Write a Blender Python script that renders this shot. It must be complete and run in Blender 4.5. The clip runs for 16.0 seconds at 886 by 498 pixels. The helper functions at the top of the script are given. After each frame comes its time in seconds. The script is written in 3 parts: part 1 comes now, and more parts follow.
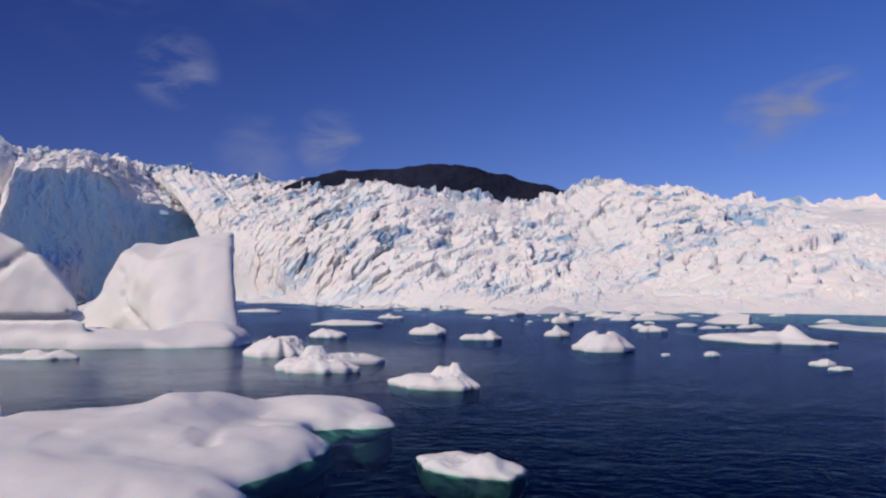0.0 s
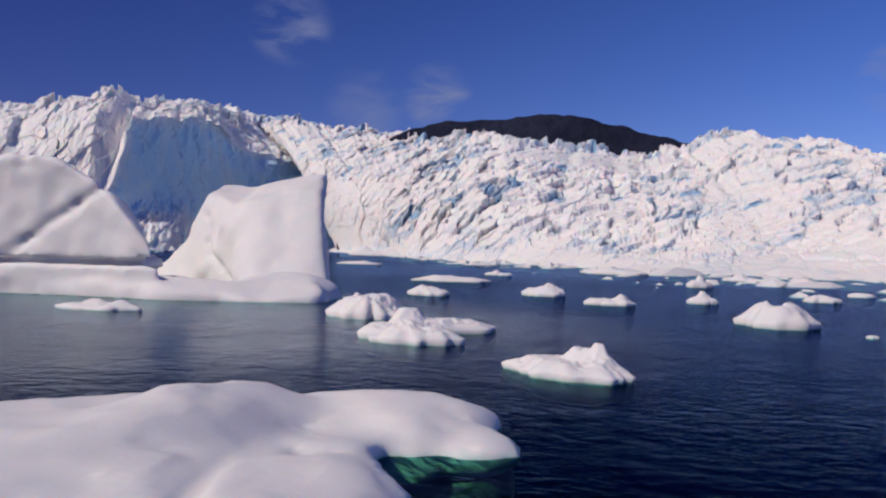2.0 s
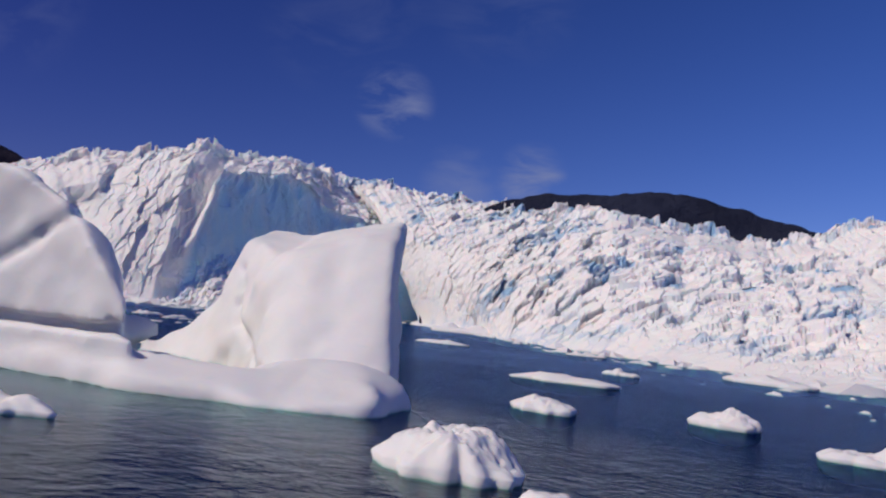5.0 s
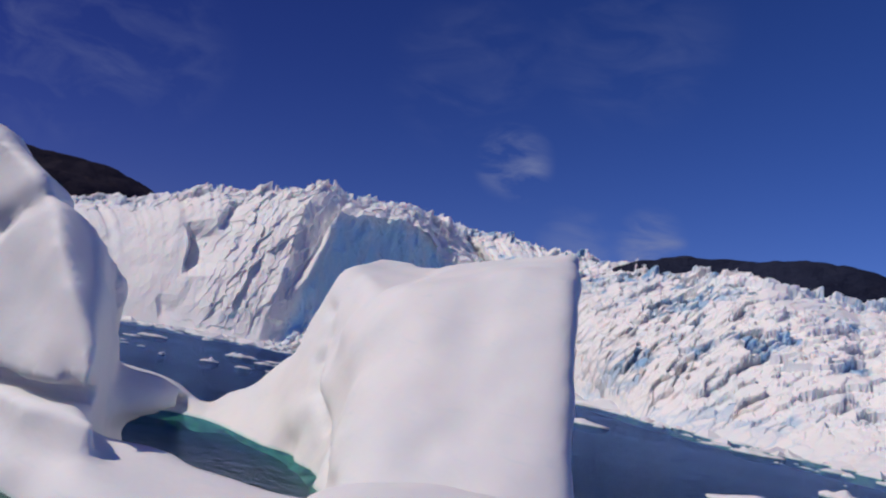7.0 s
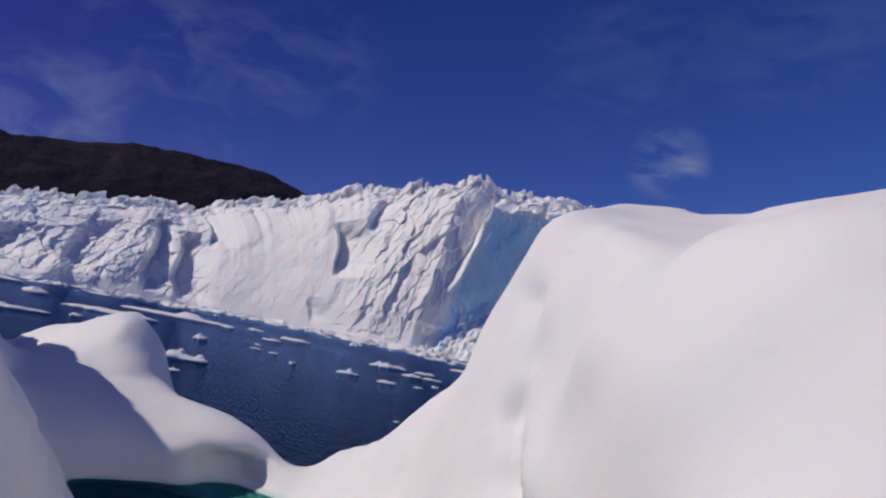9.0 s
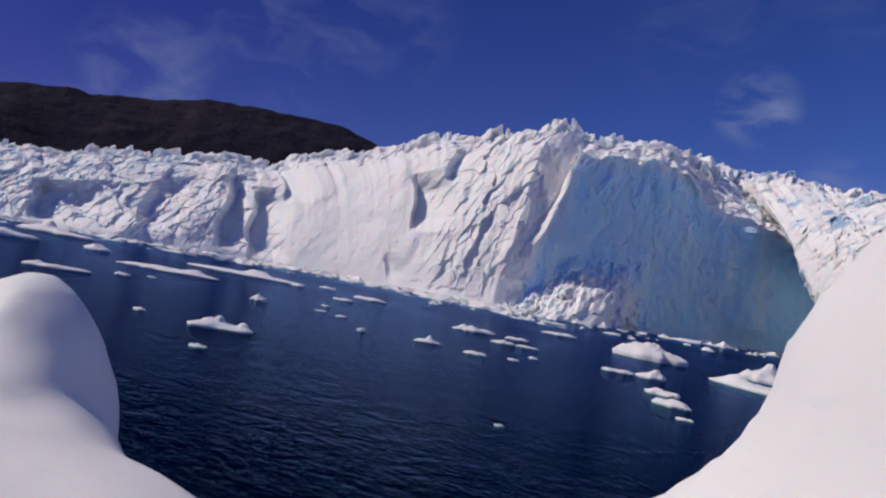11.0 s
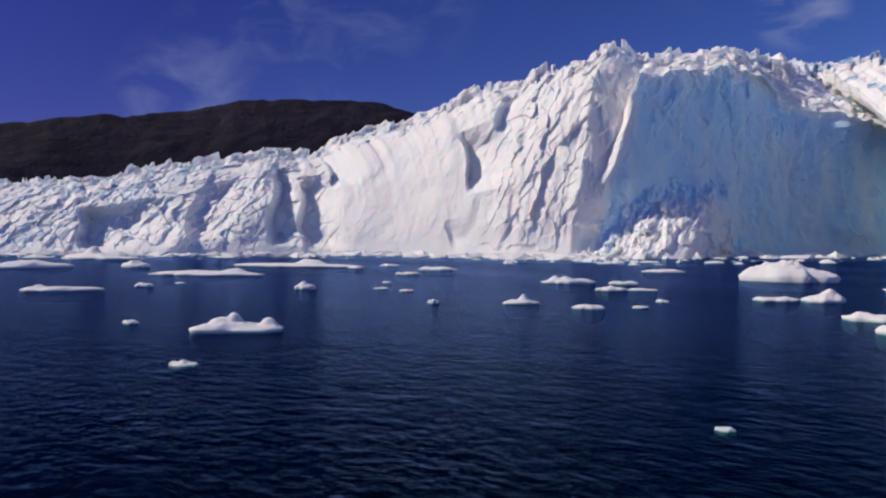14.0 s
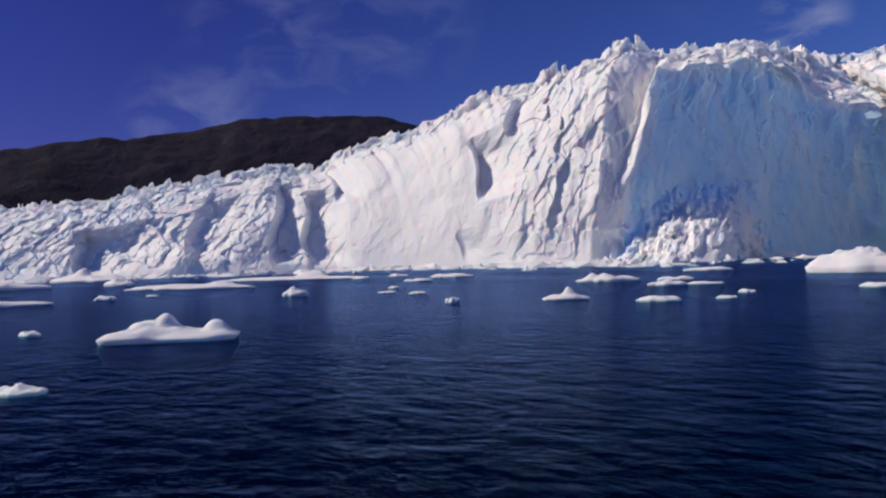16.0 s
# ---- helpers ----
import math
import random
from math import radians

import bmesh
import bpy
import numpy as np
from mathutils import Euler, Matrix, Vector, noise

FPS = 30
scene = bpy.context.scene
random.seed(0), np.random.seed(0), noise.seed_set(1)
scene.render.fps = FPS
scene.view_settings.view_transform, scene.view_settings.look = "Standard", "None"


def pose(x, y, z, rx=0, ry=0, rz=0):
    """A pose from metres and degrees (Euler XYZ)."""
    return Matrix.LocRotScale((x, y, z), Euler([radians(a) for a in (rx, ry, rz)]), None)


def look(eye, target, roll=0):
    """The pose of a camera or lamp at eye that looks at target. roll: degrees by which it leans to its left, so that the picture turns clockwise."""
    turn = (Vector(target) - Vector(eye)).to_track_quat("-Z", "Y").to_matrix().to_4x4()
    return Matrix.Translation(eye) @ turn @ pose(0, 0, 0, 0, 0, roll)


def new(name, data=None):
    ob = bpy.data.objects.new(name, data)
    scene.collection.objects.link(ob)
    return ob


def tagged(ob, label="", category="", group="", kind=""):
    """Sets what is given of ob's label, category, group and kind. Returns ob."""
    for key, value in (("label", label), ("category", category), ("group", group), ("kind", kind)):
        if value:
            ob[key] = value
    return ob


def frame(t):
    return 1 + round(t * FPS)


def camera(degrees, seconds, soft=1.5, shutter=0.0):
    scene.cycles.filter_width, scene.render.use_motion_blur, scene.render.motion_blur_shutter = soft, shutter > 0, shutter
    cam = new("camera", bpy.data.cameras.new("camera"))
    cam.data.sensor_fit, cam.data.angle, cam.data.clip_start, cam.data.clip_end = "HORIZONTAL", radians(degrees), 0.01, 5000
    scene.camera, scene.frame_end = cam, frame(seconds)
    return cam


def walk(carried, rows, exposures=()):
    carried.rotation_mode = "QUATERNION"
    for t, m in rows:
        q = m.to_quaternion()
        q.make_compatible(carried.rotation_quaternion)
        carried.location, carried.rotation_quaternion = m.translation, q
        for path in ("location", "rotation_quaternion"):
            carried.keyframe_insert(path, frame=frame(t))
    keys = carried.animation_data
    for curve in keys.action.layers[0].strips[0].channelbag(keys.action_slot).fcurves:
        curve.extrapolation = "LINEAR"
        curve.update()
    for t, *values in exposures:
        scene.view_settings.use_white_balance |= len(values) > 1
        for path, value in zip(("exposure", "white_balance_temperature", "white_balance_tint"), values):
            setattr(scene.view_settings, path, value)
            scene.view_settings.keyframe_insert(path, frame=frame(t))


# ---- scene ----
cam = camera(62.0, 16.0, soft=2.2)
PATH = [
    (0.0, (0.00, 0.00, 10.00), (0.00, 49.94, 12.38), -0.59),
    (0.5, (-0.51, 5.10, 9.65), (-1.82, 55.04, 11.72), -0.64),
    (1.0, (-1.04, 10.20, 9.45), (-4.54, 60.06, 10.66), -0.28),
    (1.5, (-1.68, 15.46, 9.30), (-7.36, 65.14, 9.43), 0.17),
    (2.0, (-2.46, 20.78, 9.22), (-9.55, 70.27, 8.64), 0.91),
    (2.5, (-3.43, 26.37, 9.14), (-11.18, 75.76, 8.37), 1.72),
    (3.0, (-4.52, 32.43, 9.22), (-12.87, 81.72, 8.78), 2.42),
    (3.5, (-5.94, 38.86, 9.26), (-15.22, 87.99, 9.63), 3.05),
    (4.0, (-7.82, 45.63, 9.40), (-18.23, 94.52, 10.92), 3.65),
    (6.5, (-24.41, 85.47, 10.23), (-42.75, 131.46, 17.24), 8.67),
    (7.0, (-28.95, 93.23, 10.56), (-49.44, 138.28, 17.71), 9.86),
    (7.5, (-33.69, 101.54, 11.31), (-56.43, 145.49, 18.45), 10.70),
    (8.0, (-38.94, 109.88, 11.61), (-64.15, 152.53, 18.38), 10.88),
    (8.5, (-45.02, 117.89, 11.02), (-72.45, 159.21, 17.37), 10.49),
    (9.0, (-51.37, 125.14, 10.92), (-80.59, 165.31, 16.62), 10.47),
    (9.5, (-57.00, 131.44, 11.04), (-87.74, 170.62, 15.55), 10.58),
    (10.0, (-61.97, 137.02, 11.23), (-94.04, 175.27, 14.22), 10.94),
    (12.5, (-79.81, 155.49, 10.41), (-114.25, 191.72, 11.49), 7.46),
    (13.0, (-83.45, 158.92, 9.58), (-118.11, 194.95, 10.32), 5.20),
    (13.5, (-87.06, 162.22, 8.81), (-122.18, 197.81, 8.72), 2.75),
    (14.0, (-90.65, 165.60, 7.91), (-126.54, 200.41, 7.32), 0.02),
    (14.5, (-94.32, 169.05, 6.99), (-130.63, 203.42, 6.65), -1.94),
    (15.0, (-98.13, 172.53, 6.03), (-134.63, 206.70, 6.26), -2.62),
    (15.5, (-102.22, 176.01, 5.23), (-138.68, 210.22, 5.87), -2.26),
    (16.0, (-106.15, 179.21, 4.24), (-142.49, 213.55, 4.96), -1.89),
]
walk(cam, [(t, look(e, g, r)) for t, e, g, r in PATH], exposures=[(0.0, -0.24, 6550, 10), (4.0, -0.2, 6550, 10), (6.5, -0.27, 6250, 9), (10.0, -0.27, 6250, 9), (12.5, 0.04, 6550, 6), (16.0, 0.04, 6550, 6)])

# ---- world, sun ----
SUN_FROM = Vector((-0.78, -0.60, 0.86)).normalized()
sun_data = bpy.data.lights.new("sun", "SUN")
sun_data.energy, sun_data.angle, sun_data.color = 3.45, radians(0.6), (1.0, 0.875, 0.76)
sun = new("sun", sun_data)
sun.matrix_world = look(SUN_FROM * 400, (0, 0, 0))

world = bpy.data.worlds.new("sky")
scene.world = world
world.use_nodes = True
wt = world.node_tree
wt.nodes.clear()


def node(tree, kind, **values):
    n = tree.nodes.new(kind)
    for key, value in values.items():
        if key in n.inputs:
            n.inputs[key].default_value = value
        elif key == "data_type":
            n.data_type = value
        elif key == "blend_type":
            n.blend_type = value
        elif key == "attribute_name":
            n.attribute_name = value
    return n


def math_node(tree, op, a, b=None, clamp=False):
    n = tree.nodes.new("ShaderNodeMath")
    n.operation, n.use_clamp = op, clamp
    for i, v in enumerate((a, b)):
        if v is None:
            continue
        if isinstance(v, (int, float)):
            n.inputs[i].default_value = v
        else:
            tree.links.new(v, n.inputs[i])
    return n.outputs[0]


def build_sky():
    L = wt.links.new
    out = wt.nodes.new("ShaderNodeOutputWorld")
    bg = wt.nodes.new("ShaderNodeBackground")
    bg.inputs["Strength"].default_value = 0.11
    sky = wt.nodes.new("ShaderNodeTexSky")
    sky.sky_type, sky.sun_disc = "NISHITA", False
    sky.sun_elevation = math.asin(SUN_FROM.z)
    sky.sun_rotation = math.atan2(SUN_FROM.x, SUN_FROM.y)
    sky.altitude, sky.air_density, sky.dust_density, sky.ozone_density = 0, 1.0, 0.0, 4.0
    hsv = node(wt, "ShaderNodeHueSaturation", Saturation=1.18, Value=0.8)
    L(sky.outputs[0], hsv.inputs["Color"])
    tint = node(wt, "ShaderNodeMix", data_type="RGBA", blend_type="MULTIPLY")
    tint.inputs[0].default_value = 1.0
    L(hsv.outputs[0], tint.inputs[6])
    tint.inputs[7].default_value = (0.47, 0.40, 0.84, 1)
    # the clear sky deepens towards the sun's side and the zenith
    way = wt.nodes.new("ShaderNodeTexCoord")
    towards = wt.nodes.new("ShaderNodeVectorMath")
    towards.operation = "DOT_PRODUCT"
    L(way.outputs["Generated"], towards.inputs[0])
    towards.inputs[1].default_value = Vector((-0.72, -0.30, 0.62)).normalized()
    deep = wt.nodes.new("ShaderNodeMapRange")
    L(towards.outputs["Value"], deep.inputs["Value"])
    deep.inputs["From Min"].default_value, deep.inputs["From Max"].default_value = -0.6, 0.7
    shade = node(wt, "ShaderNodeMix", data_type="RGBA")
    L(deep.outputs[0], shade.inputs[0])
    shade.inputs[6].default_value, shade.inputs[7].default_value = (1.5, 1.78, 1.5, 1), (0.52, 0.42, 0.58, 1)
    toned = node(wt, "ShaderNodeMix", data_type="RGBA", blend_type="MULTIPLY")
    toned.inputs[0].default_value = 1.0
    L(tint.outputs[2], toned.inputs[6])
    L(shade.outputs[2], toned.inputs[7])
    # thin cirrus wisps
    geo = wt.nodes.new("ShaderNodeTexCoord")
    total = None
    for d, spread, amount in CIRRUS:
        dot = wt.nodes.new("ShaderNodeVectorMath")
        dot.operation = "DOT_PRODUCT"
        L(geo.outputs["Generated"], dot.inputs[0])
        dot.inputs[1].default_value = Vector(d).normalized()
        m = wt.nodes.new("ShaderNodeMapRange")
        m.interpolation_type = "SMOOTHSTEP"
        L(dot.outputs["Value"], m.inputs["Value"])
        m.inputs["From Min"].default_value = math.cos(radians(spread))
        m.inputs["From Max"].default_value = 1.0
        m.inputs["To Max"].default_value = amount
        total = m.outputs[0] if total is None else math_node(wt, "ADD", total, m.outputs[0])
    mapping = wt.nodes.new("ShaderNodeMapping")
    mapping.inputs["Rotation"].default_value = (0.3, 0.5, 0.4)
    mapping.inputs["Scale"].default_value = (8, 15, 24)
    L(geo.outputs["Generated"], mapping.inputs[0])
    ns = node(wt, "ShaderNodeTexNoise", Scale=1.0, Detail=6.0, Roughness=0.55, Distortion=0.5)
    L(mapping.outputs[0], ns.inputs["Vector"])
    ramp = wt.nodes.new("ShaderNodeMapRange")
    L(ns.outputs["Fac"], ramp.inputs["Value"])
    ramp.inputs["From Min"].default_value, ramp.inputs["From Max"].default_value = 0.42, 0.74
    cover = math_node(wt, "MULTIPLY", total, ramp.outputs[0], clamp=True)
    mix = node(wt, "ShaderNodeMix", data_type="RGBA")
    L(cover, mix.inputs[0])
    L(toned.outputs[2], mix.inputs[6])
    mix.inputs[7].default_value = (2.2, 2.5, 4.2, 1)
    L(mix.outputs[2], bg.inputs["Color"])
    L(bg.outputs[0], out.inputs["Surface"])


CIRRUS = [
    ((-0.150, 0.969, 0.190), 3.0, 1.1), ((-0.245, 0.954, 0.176), 3.5, 0.5), ((-0.330, 0.905, 0.270), 3.4, 1.0),
    ((0.385, 0.900, 0.192), 2.6, 0.8), ((0.420, 0.883, 0.208), 2.6, 0.9), ((0.455, 0.865, 0.226), 2.6, 0.8), ((-0.893, 0.414, 0.172), 6.0, 0.4),
    ((-0.710, 0.630, 0.312), 6.0, 0.16), ((-0.795, 0.547, 0.268), 7.0, 0.2), ((-0.190, 0.878, 0.440), 8.0, 0.15),
    ((-0.390, 0.845, 0.370), 7.0, 0.12), ((-0.836, 0.457, 0.303), 6.0, 0.13),
]
build_sky()


# ---- materials ----
def material(name):
    m = bpy.data.materials.new(name)
    m.use_nodes = True
    return m, m.node_tree, m.node_tree.nodes["Principled BSDF"]


def world_coords(tree, scale=(1, 1, 1), rotation=(0, 0, 0)):
    geo = tree.nodes.new("ShaderNodeNewGeometry")
    mp = tree.nodes.new("ShaderNodeMapping")
    mp.inputs["Scale"].default_value, mp.inputs["Rotation"].default_value = scale, rotation
    tree.links.new(geo.outputs["Position"], mp.inputs[0])
    return mp.outputs[0]


def noise_out(tree, vec, scale, detail=4.0, rough=0.55, distortion=0.0):
    n = node(tree, "ShaderNodeTexNoise", Scale=scale, Detail=detail, Roughness=rough, Distortion=distortion)
    tree.links.new(vec, n.inputs["Vector"])
    return n.outputs["Fac"]


def ramp_out(tree, value, lo, hi, a=0.0, b=1.0):
    m = tree.nodes.new("ShaderNodeMapRange")
    m.clamp = True
    tree.links.new(value, m.inputs["Value"])
    for key, v in (("From Min", lo), ("From Max", hi), ("To Min", a), ("To Max", b)):
        m.inputs[key].default_value = v
    return m.outputs[0]


def mix_color(tree, fac, a, b):
    n = node(tree, "ShaderNodeMix", data_type="RGBA")
    if isinstance(fac, float):
        n.inputs[0].default_value = fac
    else:
        tree.links.new(fac, n.inputs[0])
    for i, c in ((6, a), (7, b)):
        if isinstance(c, tuple):
            n.inputs[i].default_value = (*c, 1)
        else:
            tree.links.new(c, n.inputs[i])
    return n.outputs[2]


def add_bump(tree, bsdf, height, strength, distance, normal=None):
    b = node(tree, "ShaderNodeBump", Strength=strength, Distance=distance)
    tree.links.new(height, b.inputs["Height"])
    if normal:
        tree.links.new(normal, b.inputs["Normal"])
    tree.links.new(b.outputs[0], bsdf.inputs["Normal"])
    return b.outputs[0]


def snow_material():
    m, t, b = material("snow_ice")
    v = world_coords(t)
    big = ramp_out(t, noise_out(t, v, 0.16, 5, 0.6), 0.38, 0.68)
    fine = noise_out(t, v, 2.3, 6, 0.6)
    c = mix_color(t, big, (0.81, 0.80, 0.81), (0.75, 0.765, 0.79))
    streak = ramp_out(t, noise_out(t, world_coords(t, (0.5, 0.5, 2.2)), 0.9, 4, 0.5, 0.6), 0.62, 0.76, 0.0, 0.22)
    c = mix_color(t, streak, c, (0.56, 0.70, 0.76))
    height = t.nodes.new("ShaderNodeSeparateXYZ")
    t.links.new(v, height.inputs[0])
    wet = math_node(t, "ADD", height.outputs["Z"], math_node(t, "MULTIPLY", noise_out(t, v, 0.8, 3), -0.5))
    c = mix_color(t, ramp_out(t, wet, -0.3, 0.02, 0.75, 0.0), c, (0.40, 0.66, 0.62))
    t.links.new(c, b.inputs["Base Color"])
    b.inputs["Roughness"].default_value = 0.62
    b.inputs["Specular IOR Level"].default_value = 0.3
    b.inputs["Subsurface Weight"].default_value = 0.5
    b.inputs["Subsurface Scale"].default_value = 0.6
    b.inputs["Subsurface Radius"].default_value = (0.5, 0.75, 1.0)
    n = add_bump(t, b, noise_out(t, v, 0.45, 5, 0.5), 0.14, 0.5)
    add_bump(t, b, fine, 0.14, 0.05, n)
    return m


def glacier_material():
    m, t, b = material("glacier_ice")
    v = world_coords(t)
    vs = world_coords(t, (1, 1, 0.3))
    blue = ramp_out(t, noise_out(t, vs, 0.035, 5, 0.6, 0.6), 0.50, 0.72, 0.0, 0.75)
    veins = ramp_out(t, noise_out(t, vs, 0.26, 5, 0.6, 1.0), 0.66, 0.76, 0.0, 0.7)
    dirt = ramp_out(t, noise_out(t, v, 0.05, 8, 0.75), 0.60, 0.78, 0.0, 0.4)
    c = mix_color(t, blue, (0.86, 0.85, 0.85), (0.76, 0.82, 0.85))
    c = mix_color(t, veins, c, (0.52, 0.69, 0.79))
    fresh = node(t, "ShaderNodeAttribute", attribute_name="fresh_ice")
    # blue shade of the wall away from the sun, painted into the ice colour
    shade_tint = node(t, "ShaderNodeAttribute", attribute_name="calved_face")
    shade_mix = math_node(t, "MULTIPLY", shade_tint.outputs["Fac"], ramp_out(t, noise_out(t, vs, 0.08, 5, 0.6, 0.5), 0.3, 0.6, 0.45, 1.0))
    c = mix_color(t, shade_mix, c, (0.50, 0.77, 0.97))
    part_blue = math_node(t, "MULTIPLY", fresh.outputs["Fac"], 0.85)
    c = mix_color(t, part_blue, c, (0.20, 0.42, 0.66))
    c = mix_color(t, dirt, c, (0.45, 0.45, 0.48))
    t.links.new(c, b.inputs["Base Color"])
    b.inputs["Roughness"].default_value = 0.6
    b.inputs["Specular IOR Level"].default_value = 0.2
    b.inputs["Subsurface Weight"].default_value = 0.5
    b.inputs["Subsurface Scale"].default_value = 2.2
    b.inputs["Subsurface Radius"].default_value = (0.45, 0.75, 1.0)
    n = add_bump(t, b, noise_out(t, v, 0.22, 7, 0.6, 0.3), 0.25, 1.2)
    add_bump(t, b, noise_out(t, v, 1.1, 5, 0.6), 0.2, 0.3, n)
    return m


def foot_material():
    m, t, b = material("submerged_ice")
    v = world_coords(t)
    c = mix_color(t, noise_out(t, v, 0.4, 4, 0.5), (0.09, 0.15, 0.14), (0.15, 0.22, 0.21))
    t.links.new(c, b.inputs["Base Color"])
    b.inputs["Roughness"].default_value = 0.5
    return m


def rock_material(name, low, high, patches):
    m, t, b = material(name)
    v = world_coords(t, (1, 1, 1.6))
    big = ramp_out(t, noise_out(t, v, 0.012, 7, 0.62), 0.4, 0.66)
    patch = ramp_out(t, noise_out(t, v, 0.05, 6, 0.6), 0.55, 0.72, 0.0, 0.5)
    c = mix_color(t, big, low, high)
    c = mix_color(t, patch, c, patches)
    t.links.new(c, b.inputs["Base Color"])
    b.inputs["Roughness"].default_value = 0.9
    b.inputs["Specular IOR Level"].default_value = 0.1
    add_bump(t, b, noise_out(t, v, 0.03, 8, 0.65), 0.9, 12.0)
    return m


def water_material():
    m = bpy.data.materials.new("sea_water")
    m.use_nodes = True
    t = m.node_tree
    t.nodes.clear()
    out = t.nodes.new("ShaderNodeOutputMaterial")
    gloss = node(t, "ShaderNodeBsdfGlossy", Roughness=0.12)
    clear = t.nodes.new("ShaderNodeBsdfTransparent")
    clear.inputs["Color"].default_value = (0.42, 0.78, 0.66, 1)
    v = world_coords(t, (1.0, 1.5, 1.0), (0, 0, 0.5))
    ripples = noise_out(t, v, 0.85, 5, 0.55, 0.3)
    swell = noise_out(t, v, 0.09, 3, 0.5)
    streaks = ramp_out(t, noise_out(t, world_coords(t, (0.22, 1.0, 1.0), (0, 0, 0.35)), 0.022, 4, 0.55), 0.40, 0.62, 0.35, 1.0)
    # a calm slick in the lee of the large iceberg, damping the ripples
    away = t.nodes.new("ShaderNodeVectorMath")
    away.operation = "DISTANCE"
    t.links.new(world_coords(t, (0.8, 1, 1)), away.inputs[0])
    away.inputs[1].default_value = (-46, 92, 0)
    lee = ramp_out(t, math_node(t, "ADD", away.outputs["Value"], math_node(t, "MULTIPLY", noise_out(t, v, 0.05, 3), 30.0)), 42.0, 80.0, 0.7, 1.0)
    # iceberg's white reflection brightened by a paler gloss colour and a lower fresnel power
    reflection_fade = ramp_out(t, away.outputs["Value"], 30.0, 56.0, 0.0, 1.0)
    t.links.new(mix_color(t, reflection_fade, (0.76, 0.87, 1.0), (0.19, 0.32, 0.68)), gloss.inputs["Color"])
    h = math_node(t, "MULTIPLY", math_node(t, "MULTIPLY", ripples, streaks), lee)
    h = math_node(t, "ADD", h, math_node(t, "MULTIPLY", swell, 0.5))
    chop = ramp_out(t, noise_out(t, world_coords(t, (0.7, 1.0, 1.0), (0, 0, 0.9)), 0.42, 3, 0.5, 0.6), 0.35, 0.75)
    h = math_node(t, "ADD", h, math_node(t, "MULTIPLY", math_node(t, "MULTIPLY", chop, streaks), 0.4))
    b = node(t, "ShaderNodeBump", Strength=0.5, Distance=0.45)
    t.links.new(h, b.inputs["Height"])
    f = node(t, "ShaderNodeFresnel", IOR=1.33)
    t.links.new(b.outputs[0], f.inputs["Normal"])
    t.links.new(b.outputs[0], gloss.inputs["Normal"])
    mx = t.nodes.new("ShaderNodeMixShader")
    t.links.new(math_node(t, "POWER", f.outputs[0], ramp_out(t, reflection_fade, 0.0, 1.0, 1.0, 1.65)), mx.inputs[0])
    t.links.new(clear.outputs[0], mx.inputs[1])
    t.links.new(gloss.outputs[0], mx.inputs[2])
    t.links.new(mx.outputs[0], out.inputs["Surface"])
    return m


def depth_material():
    m, t, b = material("deep_water")
    v = world_coords(t)
    c = mix_color(t, noise_out(t, v, 0.01, 3, 0.5), (0.0008, 0.0042, 0.024), (0.0014, 0.0062, 0.034))
    t.links.new(c, b.inputs["Base Color"])
    b.inputs["Roughness"].default_value = 1.0
    b.inputs["Specular IOR Level"].default_value = 0.0
    return m


SNOW, GLACIER, FOOT, WATER, DEPTH = snow_material(), glacier_material(), foot_material(), water_material(), depth_material()
BROWN_ROCK = rock_material("brown_rock", (0.013, 0.012, 0.026), (0.024, 0.020, 0.036), (0.046, 0.033, 0.037))
# the hill's rock carries the blue of distance haze in its base colour
HAZE_ROCK = rock_material("haze_blue_rock", (0.016, 0.020, 0.042), (0.024, 0.030, 0.060), (0.034, 0.036, 0.058))


# ---- numeric helpers ----
TABLE = np.random.RandomState(7).rand(4096)


def hashed(i, j, k, seed):
    n = (i * 73856093) ^ (j * 19349663) ^ (k * 83492791) ^ (seed * 2654435)
    return TABLE[np.abs(n) % 4096]


def vnoise(x, y, z, seed=0):
    """Smooth value noise in -1..1."""
    i, j, k = np.floor(x).astype(np.int64), np.floor(y).astype(np.int64), np.floor(z).astype(np.int64)
    u, v, w = x - i, y - j, z - k
    u, v, w = (a * a * a * (a * (a * 6 - 15) + 10) for a in (u, v, w))
    total = 0
    for a in (0, 1):
        for b in (0, 1):
            for c in (0, 1):
                total = total + hashed(i + a, j + b, k + c, seed) * (u if a else 1 - u) * (v if b else 1 - v) * (w if c else 1 - w)
    return total * 2 - 1


def fbm(x, y, z, octaves=4, seed=0, gain=0.5):
    total, amp = 0, 1.0
    for o in range(octaves):
        total = total + vnoise(x * 2 ** o, y * 2 ** o, z * 2 ** o, seed + o * 17) * amp
        amp *= gain
    return total


